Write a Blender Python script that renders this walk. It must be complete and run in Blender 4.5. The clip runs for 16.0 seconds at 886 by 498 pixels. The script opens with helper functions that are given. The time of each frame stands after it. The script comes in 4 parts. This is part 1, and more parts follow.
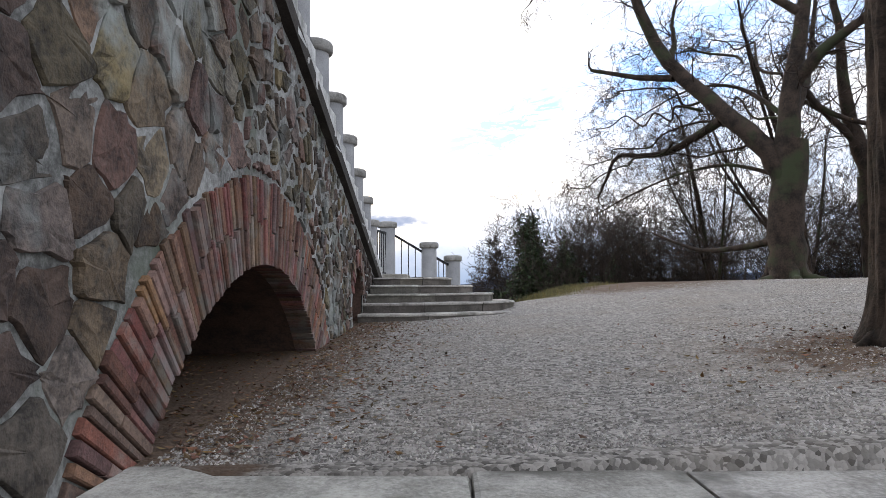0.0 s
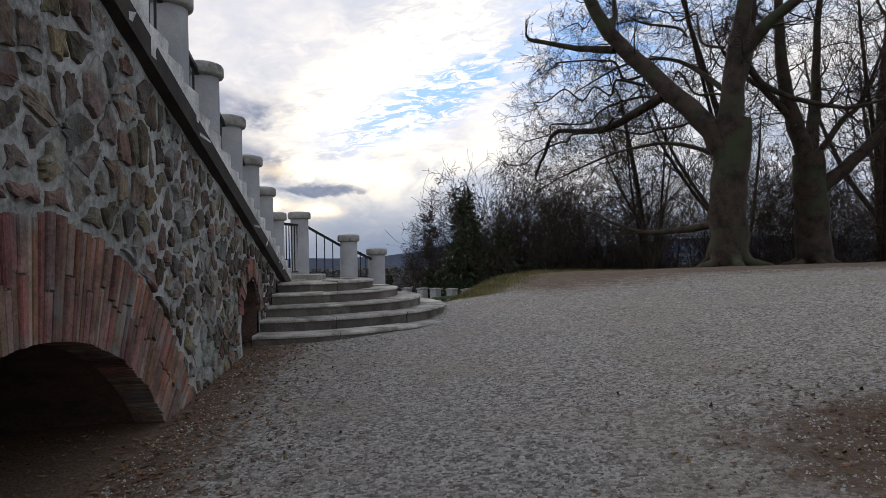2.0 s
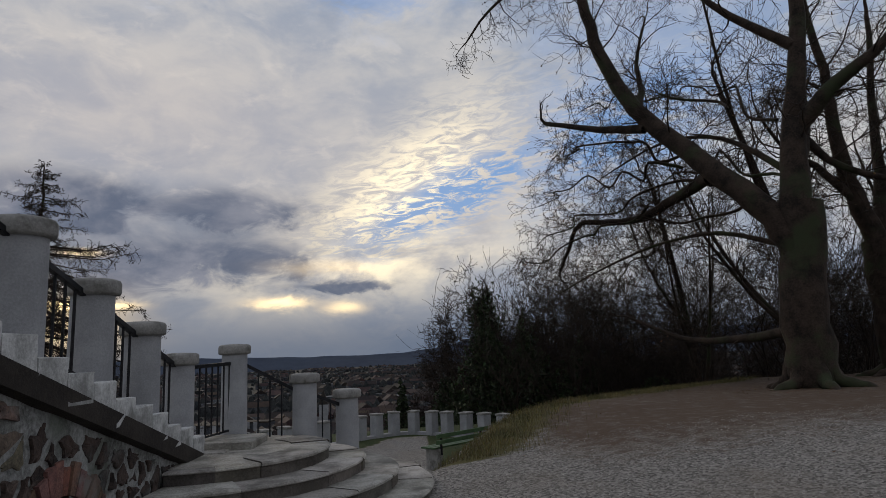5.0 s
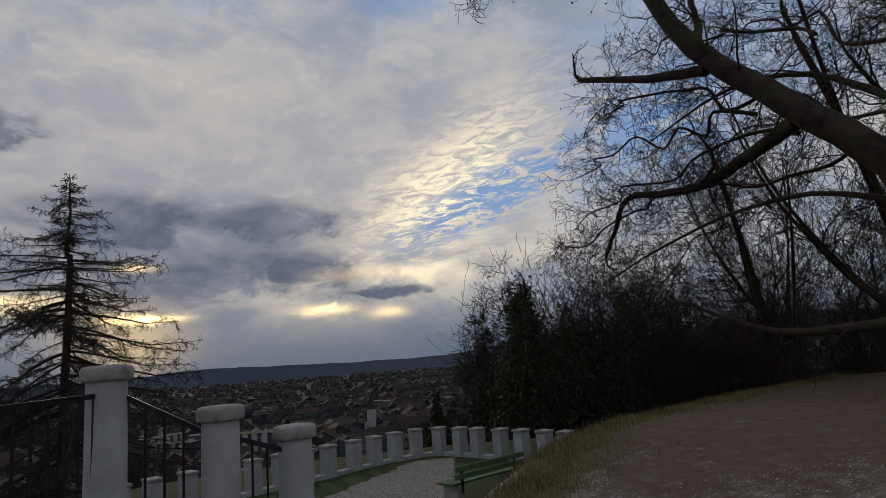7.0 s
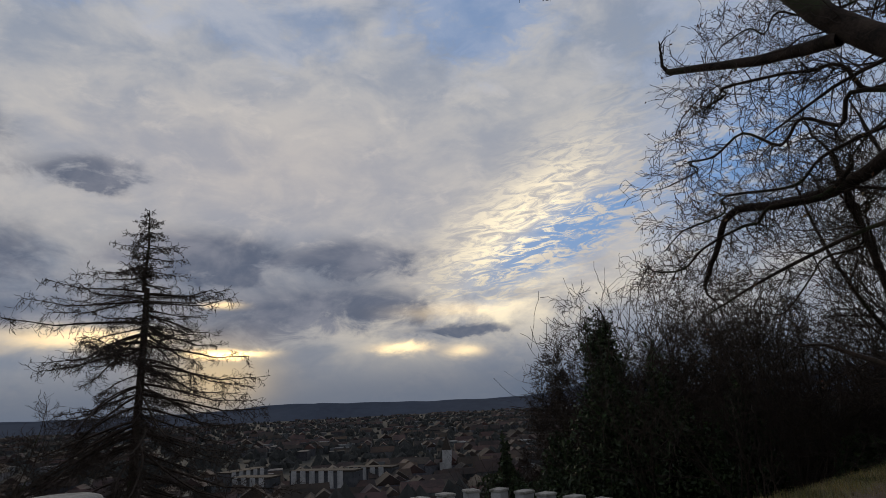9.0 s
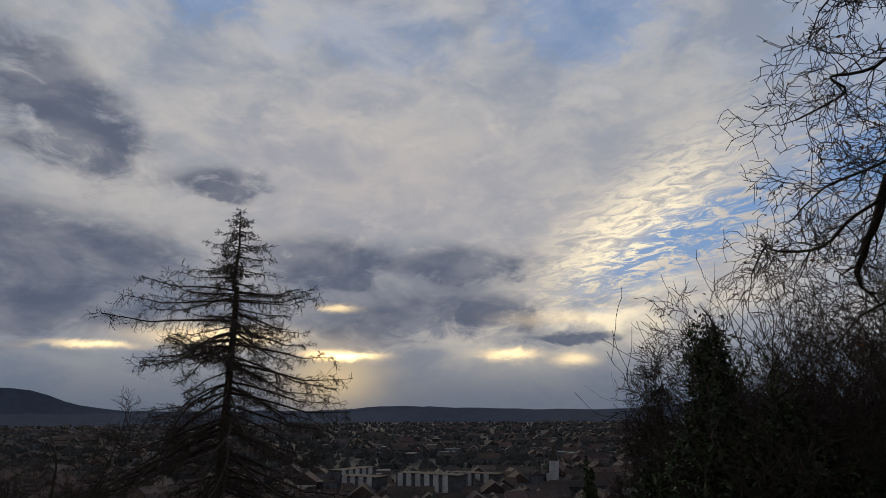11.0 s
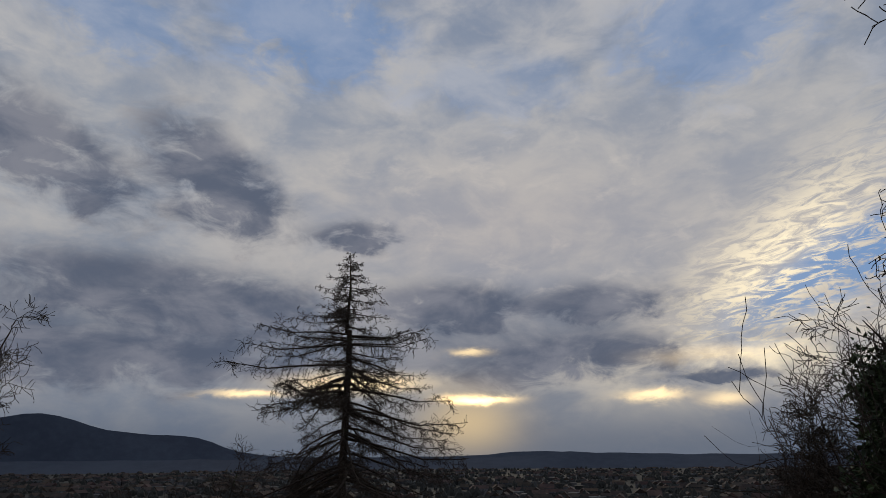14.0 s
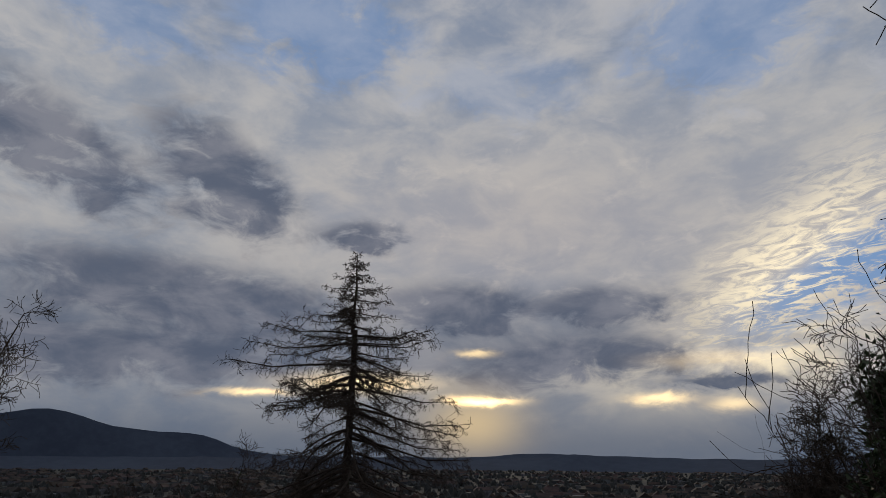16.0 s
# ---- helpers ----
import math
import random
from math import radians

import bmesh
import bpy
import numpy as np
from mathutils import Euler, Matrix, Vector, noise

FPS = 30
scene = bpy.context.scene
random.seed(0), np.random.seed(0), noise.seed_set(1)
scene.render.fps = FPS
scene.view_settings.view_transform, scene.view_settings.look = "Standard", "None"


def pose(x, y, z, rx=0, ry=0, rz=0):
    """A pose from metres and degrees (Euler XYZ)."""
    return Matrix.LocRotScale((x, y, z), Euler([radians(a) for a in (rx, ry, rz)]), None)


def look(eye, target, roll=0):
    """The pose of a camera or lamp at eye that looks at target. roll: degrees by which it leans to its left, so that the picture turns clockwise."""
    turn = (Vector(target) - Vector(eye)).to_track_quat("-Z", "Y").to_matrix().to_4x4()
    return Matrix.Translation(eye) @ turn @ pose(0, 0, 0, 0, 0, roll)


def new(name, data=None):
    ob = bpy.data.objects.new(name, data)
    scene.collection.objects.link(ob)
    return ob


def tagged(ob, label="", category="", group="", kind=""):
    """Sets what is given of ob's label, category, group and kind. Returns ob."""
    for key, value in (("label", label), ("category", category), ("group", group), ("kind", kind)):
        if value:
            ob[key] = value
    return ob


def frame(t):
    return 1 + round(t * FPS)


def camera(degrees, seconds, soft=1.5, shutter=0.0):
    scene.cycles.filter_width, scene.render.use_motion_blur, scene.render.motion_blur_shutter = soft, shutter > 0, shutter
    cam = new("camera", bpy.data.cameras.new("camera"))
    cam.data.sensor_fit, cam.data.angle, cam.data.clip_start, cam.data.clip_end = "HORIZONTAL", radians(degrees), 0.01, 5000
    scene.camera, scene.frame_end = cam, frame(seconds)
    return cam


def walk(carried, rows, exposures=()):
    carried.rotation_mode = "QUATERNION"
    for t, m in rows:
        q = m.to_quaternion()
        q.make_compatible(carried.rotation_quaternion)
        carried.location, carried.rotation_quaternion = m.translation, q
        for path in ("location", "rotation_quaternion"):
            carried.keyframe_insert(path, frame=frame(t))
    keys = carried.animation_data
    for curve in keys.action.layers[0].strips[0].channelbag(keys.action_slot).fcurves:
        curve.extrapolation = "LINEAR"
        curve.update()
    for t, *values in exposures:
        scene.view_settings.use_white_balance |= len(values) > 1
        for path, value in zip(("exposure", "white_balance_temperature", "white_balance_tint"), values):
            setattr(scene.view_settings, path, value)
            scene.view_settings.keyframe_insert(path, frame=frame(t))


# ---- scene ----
cam = camera(70.8, 16.0, soft=0.8)
PATH = [
    (0, (0.09, 0.281, 0.719), (0.079, 2.276, 0.848), -0.4),
    (0.5, (0.213, 0.631, 0.867), (0.289, 2.627, 0.97), 2.3),
    (1, (0.279, 0.951, 0.966), (0.387, 2.941, 1.13), 0.2),
    (1.5, (0.35, 1.311, 1.092), (0.604, 3.294, 1.149), -0.6),
    (2, (0.361, 1.69, 1.225), (0.549, 3.681, 1.253), -1.1),
    (2.5, (0.418, 2.131, 1.408), (0.709, 4.11, 1.446), 1.2),
    (3, (0.421, 2.423, 1.539), (0.614, 4.413, 1.587), -1.9),
    (3.5, (0.413, 2.902, 1.727), (0.6, 4.891, 1.829), -2.7),
    (4, (0.700, 3.350, 1.790), (0.870, 5.335, 1.976), -0.8),
    (4.5, (0.858, 3.932, 1.780), (1.002, 5.905, 2.077), -1.6),
    (4.7, (0.950, 4.180, 1.800), (1.083, 6.150, 2.125), -2.0),
    (7, (1.716, 7.483, 1.914), (1.702, 9.454, 2.255), -4.4),
    (7.5, (1.834, 8.129, 1.903), (1.779, 10.108, 2.189), -5.0),
    (8, (1.891, 8.711, 1.941), (1.826, 10.671, 2.334), -5.1),
    (8.5, (1.904, 9.246, 1.964), (1.746, 11.187, 2.421), -4.3),
    (11, (2.815, 13.667, 2.246), (2.233, 15.513, 2.751), -0.4),
    (11.5, (2.958, 14.758, 2.273), (2.191, 16.541, 2.754), -1.6),
    (12, (3.081, 15.698, 2.297), (2.273, 17.455, 2.806), -0.5),
    (12.5, (3.166, 16.344, 2.314), (2.344, 18.077, 2.880), -1.1),
    (13, (3.200, 16.600, 2.320), (2.289, 18.275, 2.923), 0.5),
    (13.5, (3.205, 16.638, 2.321), (2.279, 18.299, 2.941), -0.5),
    (14, (3.200, 16.600, 2.320), (2.263, 18.248, 2.956), -0.5),
    (14.5, (3.200, 16.600, 2.320), (2.258, 18.240, 2.969), -0.0),
    (15, (3.195, 16.562, 2.319), (2.247, 18.202, 2.964), 1.0),
    (15.5, (3.170, 16.374, 2.314), (2.225, 18.017, 2.951), 1.7),
    (16, (3.210, 16.675, 2.322), (2.254, 18.311, 2.961), 0.4),
]
EXPOSURES = [(0, 1.9), (0.5, 1.6), (1.0, 1.4), (2, 1.0), (3, 0.7), (4, 0.42), (4.7, 0.22), (7, -0.05), (8.5, 0.0), (11, -0.08), (13, -0.12), (16, -0.17)]
walk(cam, [(t, look(eye, target, roll)) for t, eye, target, roll in PATH], EXPOSURES)


# ---------------------------------------------------------------- world and sun
SUN_AZ, SUN_EL = radians(-26.2), radians(5.5)


class Nodes:
    """Small helper to chain shader nodes."""

    def __init__(self, tree):
        self.tree = tree

    def put(self, socket, value):
        if isinstance(value, bpy.types.NodeSocket):
            self.tree.links.new(value, socket)
        elif value is not None:
            socket.default_value = value

    def math(self, op, a, b=None, c=None, clamp=False):
        n = self.tree.nodes.new("ShaderNodeMath")
        n.operation, n.use_clamp = op, clamp
        for i, v in enumerate((a, b, c)):
            self.put(n.inputs[i], v)
        return n.outputs[0]

    def noise(self, vec, scale, detail=4.0, rough=0.55, distort=0.0):
        n = self.tree.nodes.new("ShaderNodeTexNoise")
        self.put(n.inputs["Vector"], vec)
        n.inputs["Scale"].default_value = scale
        n.inputs["Detail"].default_value = detail
        n.inputs["Roughness"].default_value = rough
        n.inputs["Distortion"].default_value = distort
        return n.outputs[0]

    def step(self, v, lo, hi):
        n = self.tree.nodes.new("ShaderNodeMapRange")
        n.interpolation_type = "SMOOTHSTEP"
        self.put(n.inputs[0], v)
        n.inputs[1].default_value, n.inputs[2].default_value = lo, hi
        return n.outputs[0]

    def mix(self, fac, a, b, how="MIX"):
        n = self.tree.nodes.new("ShaderNodeMix")
        n.data_type, n.blend_type = "RGBA", how
        self.put(n.inputs[0], fac)
        self.put(n.inputs[6], (*a, 1) if isinstance(a, tuple) else a)
        self.put(n.inputs[7], (*b, 1) if isinstance(b, tuple) else b)
        return n.outputs[2]

    def combine(self, x, y, z):
        n = self.tree.nodes.new("ShaderNodeCombineXYZ")
        for i, v in enumerate((x, y, z)):
            self.put(n.inputs[i], v)
        return n.outputs[0]


def build_sky():
    world = bpy.data.worlds.new("evening_sky")
    world.use_nodes = True
    scene.world = world
    tree = world.node_tree
    tree.nodes.clear()
    k = Nodes(tree)
    coord = tree.nodes.new("ShaderNodeTexCoord")
    sep = tree.nodes.new("ShaderNodeSeparateXYZ")
    tree.links.new(coord.outputs["Generated"], sep.inputs[0])
    x, y, z = sep.outputs
    el = k.math("DEGREES", k.math("ARCSINE", z))
    az = k.math("DEGREES", k.math("ARCTAN2", x, y))
    # cloud coordinates: degrees, drawn out sideways
    p = k.combine(k.math("MULTIPLY", az, 0.1), k.math("MULTIPLY", el, 0.19), 0.0)
    shifted = k.combine(k.math("ADD", k.math("MULTIPLY", az, 0.1), 31.0), k.math("MULTIPLY", el, 0.19), 4.0)
    big = k.noise(p, 0.55, 7, 0.55, 0.2)
    mid = k.noise(p, 1.3, 8, 0.58, 0.35)
    puff = k.noise(shifted, 2.6, 8, 0.62, 0.5)
    # ripples of the thin high cloud, running up to the right
    along = k.math("ADD", k.math("MULTIPLY", az, 0.17), k.math("MULTIPLY", el, 0.10))
    across = k.math("SUBTRACT", k.math("MULTIPLY", el, 0.66), k.math("MULTIPLY", az, 0.10))
    ripple = k.noise(k.combine(along, across, 2.0), 2.1, 6, 0.66, 0.9)
    azw = k.math("ADD", az, k.math("MULTIPLY", k.math("SUBTRACT", mid, 0.5), 9.0))
    elw = k.math("ADD", el, k.math("MULTIPLY", k.math("SUBTRACT", puff, 0.5), 4.0))

    def blob(a, e, wa, we, slope=0.0, soft=True):
        u = k.math("DIVIDE", k.math("SUBTRACT", azw if soft else az, a), wa)
        e2 = k.math("ADD", e, k.math("MULTIPLY", k.math("SUBTRACT", az, a), slope))
        v = k.math("DIVIDE", k.math("SUBTRACT", elw if soft else el, e2), we)
        r = k.math("ADD", k.math("MULTIPLY", u, u), k.math("MULTIPLY", v, v))
        return k.math("POWER", 2.718, k.math("MULTIPLY", r, -1.0))

    def cloud(a, e, wa, we, slope=0.0, ragged=1.9):
        """A cloud body with a ragged, fairly crisp rim."""
        grow = k.math("ADD", 1.0, k.math("MULTIPLY", k.math("SUBTRACT", puff, 0.5), ragged * 1.6))
        return k.step(k.math("MULTIPLY", blob(a, e, wa, we, slope), grow), 0.10, 0.80)

    sky = tree.nodes.new("ShaderNodeTexSky")
    sky.sky_type, sky.sun_disc = "NISHITA", False
    sky.sun_elevation, sky.sun_rotation = SUN_EL, SUN_AZ
    clear = k.mix(1.0, sky.outputs[0], (0.10, 0.105, 0.115), "MULTIPLY")
    clear = k.mix(0.7, clear, (0.14, 0.29, 0.60))
    # thin deck: pale lavender grey, warmer in the middle heights, bluer overhead
    tone = k.step(k.math("ADD", k.math("MULTIPLY", big, 0.45), k.math("MULTIPLY", mid, 0.55)), 0.38, 0.62)
    deck = k.mix(tone, (0.26, 0.295, 0.36), (0.445, 0.438, 0.435))
    deck = k.mix(k.math("MULTIPLY", k.step(puff, 0.52, 0.72), 0.35), deck, (0.62, 0.57, 0.52))
    deck = k.mix(k.math("MULTIPLY", blob(-24, 20, 24, 8), 0.32), deck, (0.52, 0.44, 0.405))
    deck = k.mix(k.math("MULTIPLY", k.step(el, 24.0, 40.0), 0.6), deck, k.mix(tone, (0.19, 0.24, 0.345), (0.42, 0.43, 0.47)))
    # blue showing through overhead
    for a, e, wa, we, power in ((-43.5, 37, 10, 4.5, 0.9), (-62, 34.5, 6, 3, 0.7), (-2, 35, 9, 5, 0.85), (-24, 33, 9, 3, 0.4), (26, 26, 15, 9, 0.7)):
        f = k.math("MULTIPLY", cloud(a, e, wa, we, 0.0, 2.2), power * 0.62)
        deck = k.mix(f, deck, clear)
    # bright cream cloud round the blue gap
    shine = k.math("MULTIPLY", blob(-1.0, 14.5, 8.0, 4.0, 0.62), k.step(ripple, 0.36, 0.60))
    shine2 = k.math("MULTIPLY", blob(-4, 8.0, 10, 2.6, 0.12), k.step(mid, 0.38, 0.60))
    deck = k.mix(k.math("MULTIPLY", blob(1, 12.5, 16, 7.0, 0.35), 0.65), deck, (0.60, 0.53, 0.46))
    deck = k.mix(k.math("MINIMUM", k.math("MULTIPLY", k.math("MAXIMUM", shine, shine2), 1.15), 1.0), deck, (1.08, 0.93, 0.66))
    # the blue gap, streaked by ripples
    gap = k.math("MULTIPLY", k.math("MINIMUM", k.math("MULTIPLY", blob(4.5, 14.0, 9.5, 2.3, 0.42), 1.5), 1.0), k.math("SUBTRACT", 1.0, k.step(ripple, 0.46, 0.60)))
    gap2 = k.math("MULTIPLY", blob(20, 18.5, 9, 5, 0.25), k.math("SUBTRACT", 1.0, k.step(ripple, 0.45, 0.62)))
    deck = k.mix(k.math("MAXIMUM", gap, gap2), deck, clear)
    # slate clouds: the upper pair, then the long banks over the horizon
    slate = k.mix(k.step(mid, 0.36, 0.66), (0.085, 0.105, 0.155), (0.19, 0.20, 0.245))
    col = k.mix(k.math("MULTIPLY", k.math("MAXIMUM", blob(-26, 9.0, 24, 4.8), blob(-60, 9.5, 28, 5.5)), 0.66), deck, slate)
    for a, e, wa, we, slope in ((-67, 24.0, 10, 4.0, -0.28), (-51.5, 23.8, 7, 4.6, -0.45), (-38, 19.7, 4.6, 1.3, 0.0), (-55, 13.2, 15, 3.6, -0.05), (-28.5, 13.2, 7.5, 2.4, -0.05), (-15.5, 13.2, 6.5, 1.9, 0.0), (-60, 8.0, 22, 2.4, -0.02), (-19, 8.4, 11, 2.2, 0.06), (-6, 6.2, 5.5, 0.75, 0.0)):
        col = k.mix(k.math("MULTIPLY", cloud(a, e, wa, we, slope), 0.92), col, slate)
    # rain-blue haze near the horizon
    low = k.math("SUBTRACT", 1.0, k.step(el, 0.5, 8.0))
    col = k.mix(k.math("MULTIPLY", low, 0.85), col, (0.085, 0.112, 0.165))
    # glow and slots of light under the banks
    glow = k.math("MULTIPLY", blob(-27.5, 3.0, 4.2, 2.6, 0, False), 0.85)
    col = k.mix(glow, col, (0.66, 0.50, 0.29))
    for a, e, wa, we, power in ((-26.7, 4.95, 2.6, 0.34, 1.0), (-47, 5.3, 2.6, 0.26, 0.4), (-37.5, 6.3, 5.5, 0.8, 0.34), (-11.6, 4.9, 2.3, 0.42, 0.4), (-6.0, 4.3, 1.7, 0.5, 0.26), (-27.5, 9.0, 1.5, 0.3, 0.28), (-6, 8.2, 5, 0.6, 0.12)):
        u = k.math("DIVIDE", k.math("SUBTRACT", k.math("ADD", az, k.math("MULTIPLY", k.math("SUBTRACT", puff, 0.5), 3.0)), a), wa)
        v = k.math("DIVIDE", k.math("SUBTRACT", k.math("ADD", el, k.math("MULTIPLY", k.math("SUBTRACT", puff, 0.5), 1.6)), e), we)
        r = k.math("ADD", k.math("MULTIPLY", u, u), k.math("MULTIPLY", v, v))
        f = k.math("MULTIPLY", k.math("POWER", 2.718, k.math("MULTIPLY", r, -1.0)), power)
        col = k.mix(f, col, (3.2, 2.3, 1.05))
    # below the horizon a dull ground tone
    col = k.mix(k.step(el, -1.5, -0.2), (0.05, 0.05, 0.05), col)
    back = tree.nodes.new("ShaderNodeBackground")
    tree.links.new(col, back.inputs[0])
    back.inputs[1].default_value = 1.12
    out = tree.nodes.new("ShaderNodeOutputWorld")
    tree.links.new(back.outputs[0], out.inputs[0])


build_sky()
sun = new("sun", bpy.data.lights.new("sun", "SUN"))
sun.data.energy, sun.data.angle, sun.data.color = 0.5, radians(14), (1.0, 0.83, 0.62)
sun.matrix_world = look((0, 0, 30), (0 - math.sin(SUN_AZ), -math.cos(SUN_AZ), 30 - math.tan(SUN_EL + 0.12)))


# ---------------------------------------------------------------- materials
def material(name, dark, light, scale=4.0, rough=0.85, bump=0.3, fine=40.0, spot=None, spot_scale=1.2, vary=0.0, island=False, metal=0.0):
    """Two scales of variation, an optional second colour in blotches, and relief."""
    m = bpy.data.materials.new(name)
    m.use_nodes = True
    tree = m.node_tree
    k = Nodes(tree)
    shader = tree.nodes["Principled BSDF"]
    pos = tree.nodes.new("ShaderNodeNewGeometry")
    p = pos.outputs["Position"]
    coarse = k.noise(p, scale, 5, 0.6)
    grain = k.noise(p, fine, 3, 0.7)
    f = k.step(k.math("ADD", k.math("MULTIPLY", coarse, 0.6), k.math("MULTIPLY", grain, 0.4)), 0.34, 0.66)
    col = k.mix(f, dark, light)
    if spot:
        col = k.mix(k.step(k.noise(p, spot_scale, 4, 0.6), 0.5, 0.68), col, spot)
    if vary:
        if island:
            r = pos.outputs["Random Per Island"]
        else:
            r = tree.nodes.new("ShaderNodeObjectInfo").outputs["Random"]
        hsv = tree.nodes.new("ShaderNodeHueSaturation")
        k.put(hsv.inputs["Hue"], k.math("ADD", 0.5, k.math("MULTIPLY", k.math("SUBTRACT", k.math("FRACT", k.math("MULTIPLY", r, 7.3)), 0.5), 0.09 * vary)))
        k.put(hsv.inputs["Saturation"], k.math("ADD", 0.7, k.math("MULTIPLY", k.math("FRACT", k.math("MULTIPLY", r, 13.7)), 0.7 * vary)))
        k.put(hsv.inputs["Value"], k.math("ADD", 1 - 0.5 * vary, k.math("MULTIPLY", r, vary)))
        k.put(hsv.inputs["Color"], col)
        col = hsv.outputs[0]
    k.put(shader.inputs["Base Color"], col)
    k.put(shader.inputs["Roughness"], k.math("ADD", rough - 0.08, k.math("MULTIPLY", grain, 0.16)))
    shader.inputs["Metallic"].default_value = metal
    shader.inputs["Specular IOR Level"].default_value = 0.3
    if bump:
        b = tree.nodes.new("ShaderNodeBump")
        b.inputs["Strength"].default_value = bump
        b.inputs["Distance"].default_value = 0.02
        k.put(b.inputs["Height"], k.math("ADD", k.math("MULTIPLY", coarse, 0.7), k.math("MULTIPLY", grain, 0.5)))
        tree.links.new(b.outputs[0], shader.inputs["Normal"])
    return m


def ground_material():
    """Gravel, leaf litter by the wall and round the trees (its brown also darkens the far gravel), grass on the banks,
    dull woodland further off.
    """
    m = bpy.data.materials.new("gravel_ground")
    m.use_nodes = True
    tree = m.node_tree
    k = Nodes(tree)
    shader = tree.nodes["Principled BSDF"]
    p = tree.nodes.new("ShaderNodeNewGeometry").outputs["Position"]
    vor = tree.nodes.new("ShaderNodeTexVoronoi")
    vor.inputs["Scale"].default_value = 46
    tree.links.new(p, vor.inputs["Vector"])
    grain = k.noise(p, 90, 3, 0.7)
    patch = k.noise(p, 0.8, 5, 0.6)
    g = tree.nodes.new("ShaderNodeSeparateColor")
    tree.links.new(vor.outputs["Color"], g.inputs[0])
    stone = k.mix(g.outputs[0], (0.07, 0.064, 0.057), (0.35, 0.325, 0.295))
    stone = k.mix(k.math("MULTIPLY", k.step(patch, 0.42, 0.7), 0.45), stone, (0.20, 0.165, 0.13))
    stone = k.mix(k.math("MULTIPLY", k.step(grain, 0.55, 0.8), 0.5), stone, (0.10, 0.085, 0.07))
    masks = tree.nodes.new("ShaderNodeAttribute")
    masks.attribute_name = "cover"
    mk = tree.nodes.new("ShaderNodeSeparateColor")
    tree.links.new(masks.outputs["Color"], mk.inputs[0])
    ragged = k.math("MULTIPLY", k.math("SUBTRACT", k.noise(p, 5, 5, 0.65), 0.5), 0.9)
    litter = k.mix(k.noise(p, 30, 4, 0.7), (0.045, 0.032, 0.023), (0.145, 0.098, 0.068))
    grass = k.mix(k.noise(p, 18, 4, 0.7), (0.035, 0.05, 0.015), (0.17, 0.13, 0.05))
    lawn = k.mix(k.noise(p, 14, 4, 0.7), (0.016, 0.028, 0.008), (0.055, 0.07, 0.022))
    grass = k.mix(masks.outputs["Alpha"], grass, lawn)
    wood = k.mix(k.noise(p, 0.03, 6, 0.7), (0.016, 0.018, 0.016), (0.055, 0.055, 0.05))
    col = k.mix(k.step(k.math("ADD", mk.outputs[0], ragged), 0.35, 0.75), stone, litter)
    col = k.mix(k.step(k.math("ADD", mk.outputs[1], ragged), 0.35, 0.75), col, grass)
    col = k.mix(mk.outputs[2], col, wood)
    k.put(shader.inputs["Base Color"], col)
    shader.inputs["Roughness"].default_value = 0.93
    shader.inputs["Specular IOR Level"].default_value = 0.2
    b = tree.nodes.new("ShaderNodeBump")
    b.inputs["Strength"].default_value, b.inputs["Distance"].default_value = 0.7, 0.01
    k.put(b.inputs["Height"], k.math("SUBTRACT", k.math("MULTIPLY", grain, 0.6), vor.outputs["Distance"]))
    tree.links.new(b.outputs[0], shader.inputs["Normal"])
    return m


GROUND = ground_material()
MORTAR = material("pale_lime_mortar", (0.075, 0.075, 0.07), (0.38, 0.385, 0.375), 2.2, 0.95, 0.8, 30, spot=(0.10, 0.115, 0.09), spot_scale=0.9)
STONE = material("rubble_stone", (0.036, 0.030, 0.026), (0.165, 0.125, 0.095), 6, 0.9, 1.0, 38, spot=(0.19, 0.20, 0.19), spot_scale=2.1, vary=0.95)
BRICK = material("weathered_brick", (0.08, 0.048, 0.04), (0.235, 0.125, 0.092), 5, 0.92, 0.9, 50, spot=(0.17, 0.15, 0.135), spot_scale=3.2, vary=0.7)
# brick darkened in its colour for the shade inside vault and niche
SHADEBRICK = material("vault_shade_brick", (0.05, 0.035, 0.03), (0.13, 0.08, 0.06), 5, 0.95, 0.6, 40)
COPING = material("dark_coping_concrete", (0.016, 0.013, 0.011), (0.045, 0.037, 0.031), 3, 0.9, 0.4, 50)
WHITEWASH = material("worn_white_plaster", (0.30, 0.30, 0.29), (0.66, 0.66, 0.65), 4, 0.9, 0.5, 40, spot=(0.22, 0.22, 0.21), spot_scale=3)
COLUMN = material("grey_cast_concrete", (0.24, 0.245, 0.26), (0.36, 0.365, 0.38), 3, 0.85, 0.25, 70, vary=0.12)
CAP = material("stained_concrete_cap", (0.18, 0.175, 0.165), (0.34, 0.33, 0.31), 6, 0.9, 0.4, 60, spot=(0.12, 0.115, 0.10), spot_scale=5)
IRON = material("black_painted_iron", (0.012, 0.012, 0.014), (0.03, 0.03, 0.034), 8, 0.5, 0.1, 60, metal=0.5)
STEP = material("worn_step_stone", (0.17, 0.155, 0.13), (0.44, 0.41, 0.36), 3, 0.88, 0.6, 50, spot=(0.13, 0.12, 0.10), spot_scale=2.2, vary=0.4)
# darker copy of STEP, riser shade put into the colour
RISER = material("shade_dark_riser", (0.055, 0.048, 0.04), (0.155, 0.135, 0.115), 4, 0.9, 0.6, 50, spot=(0.09, 0.08, 0.065), spot_scale=3, vary=0.5)
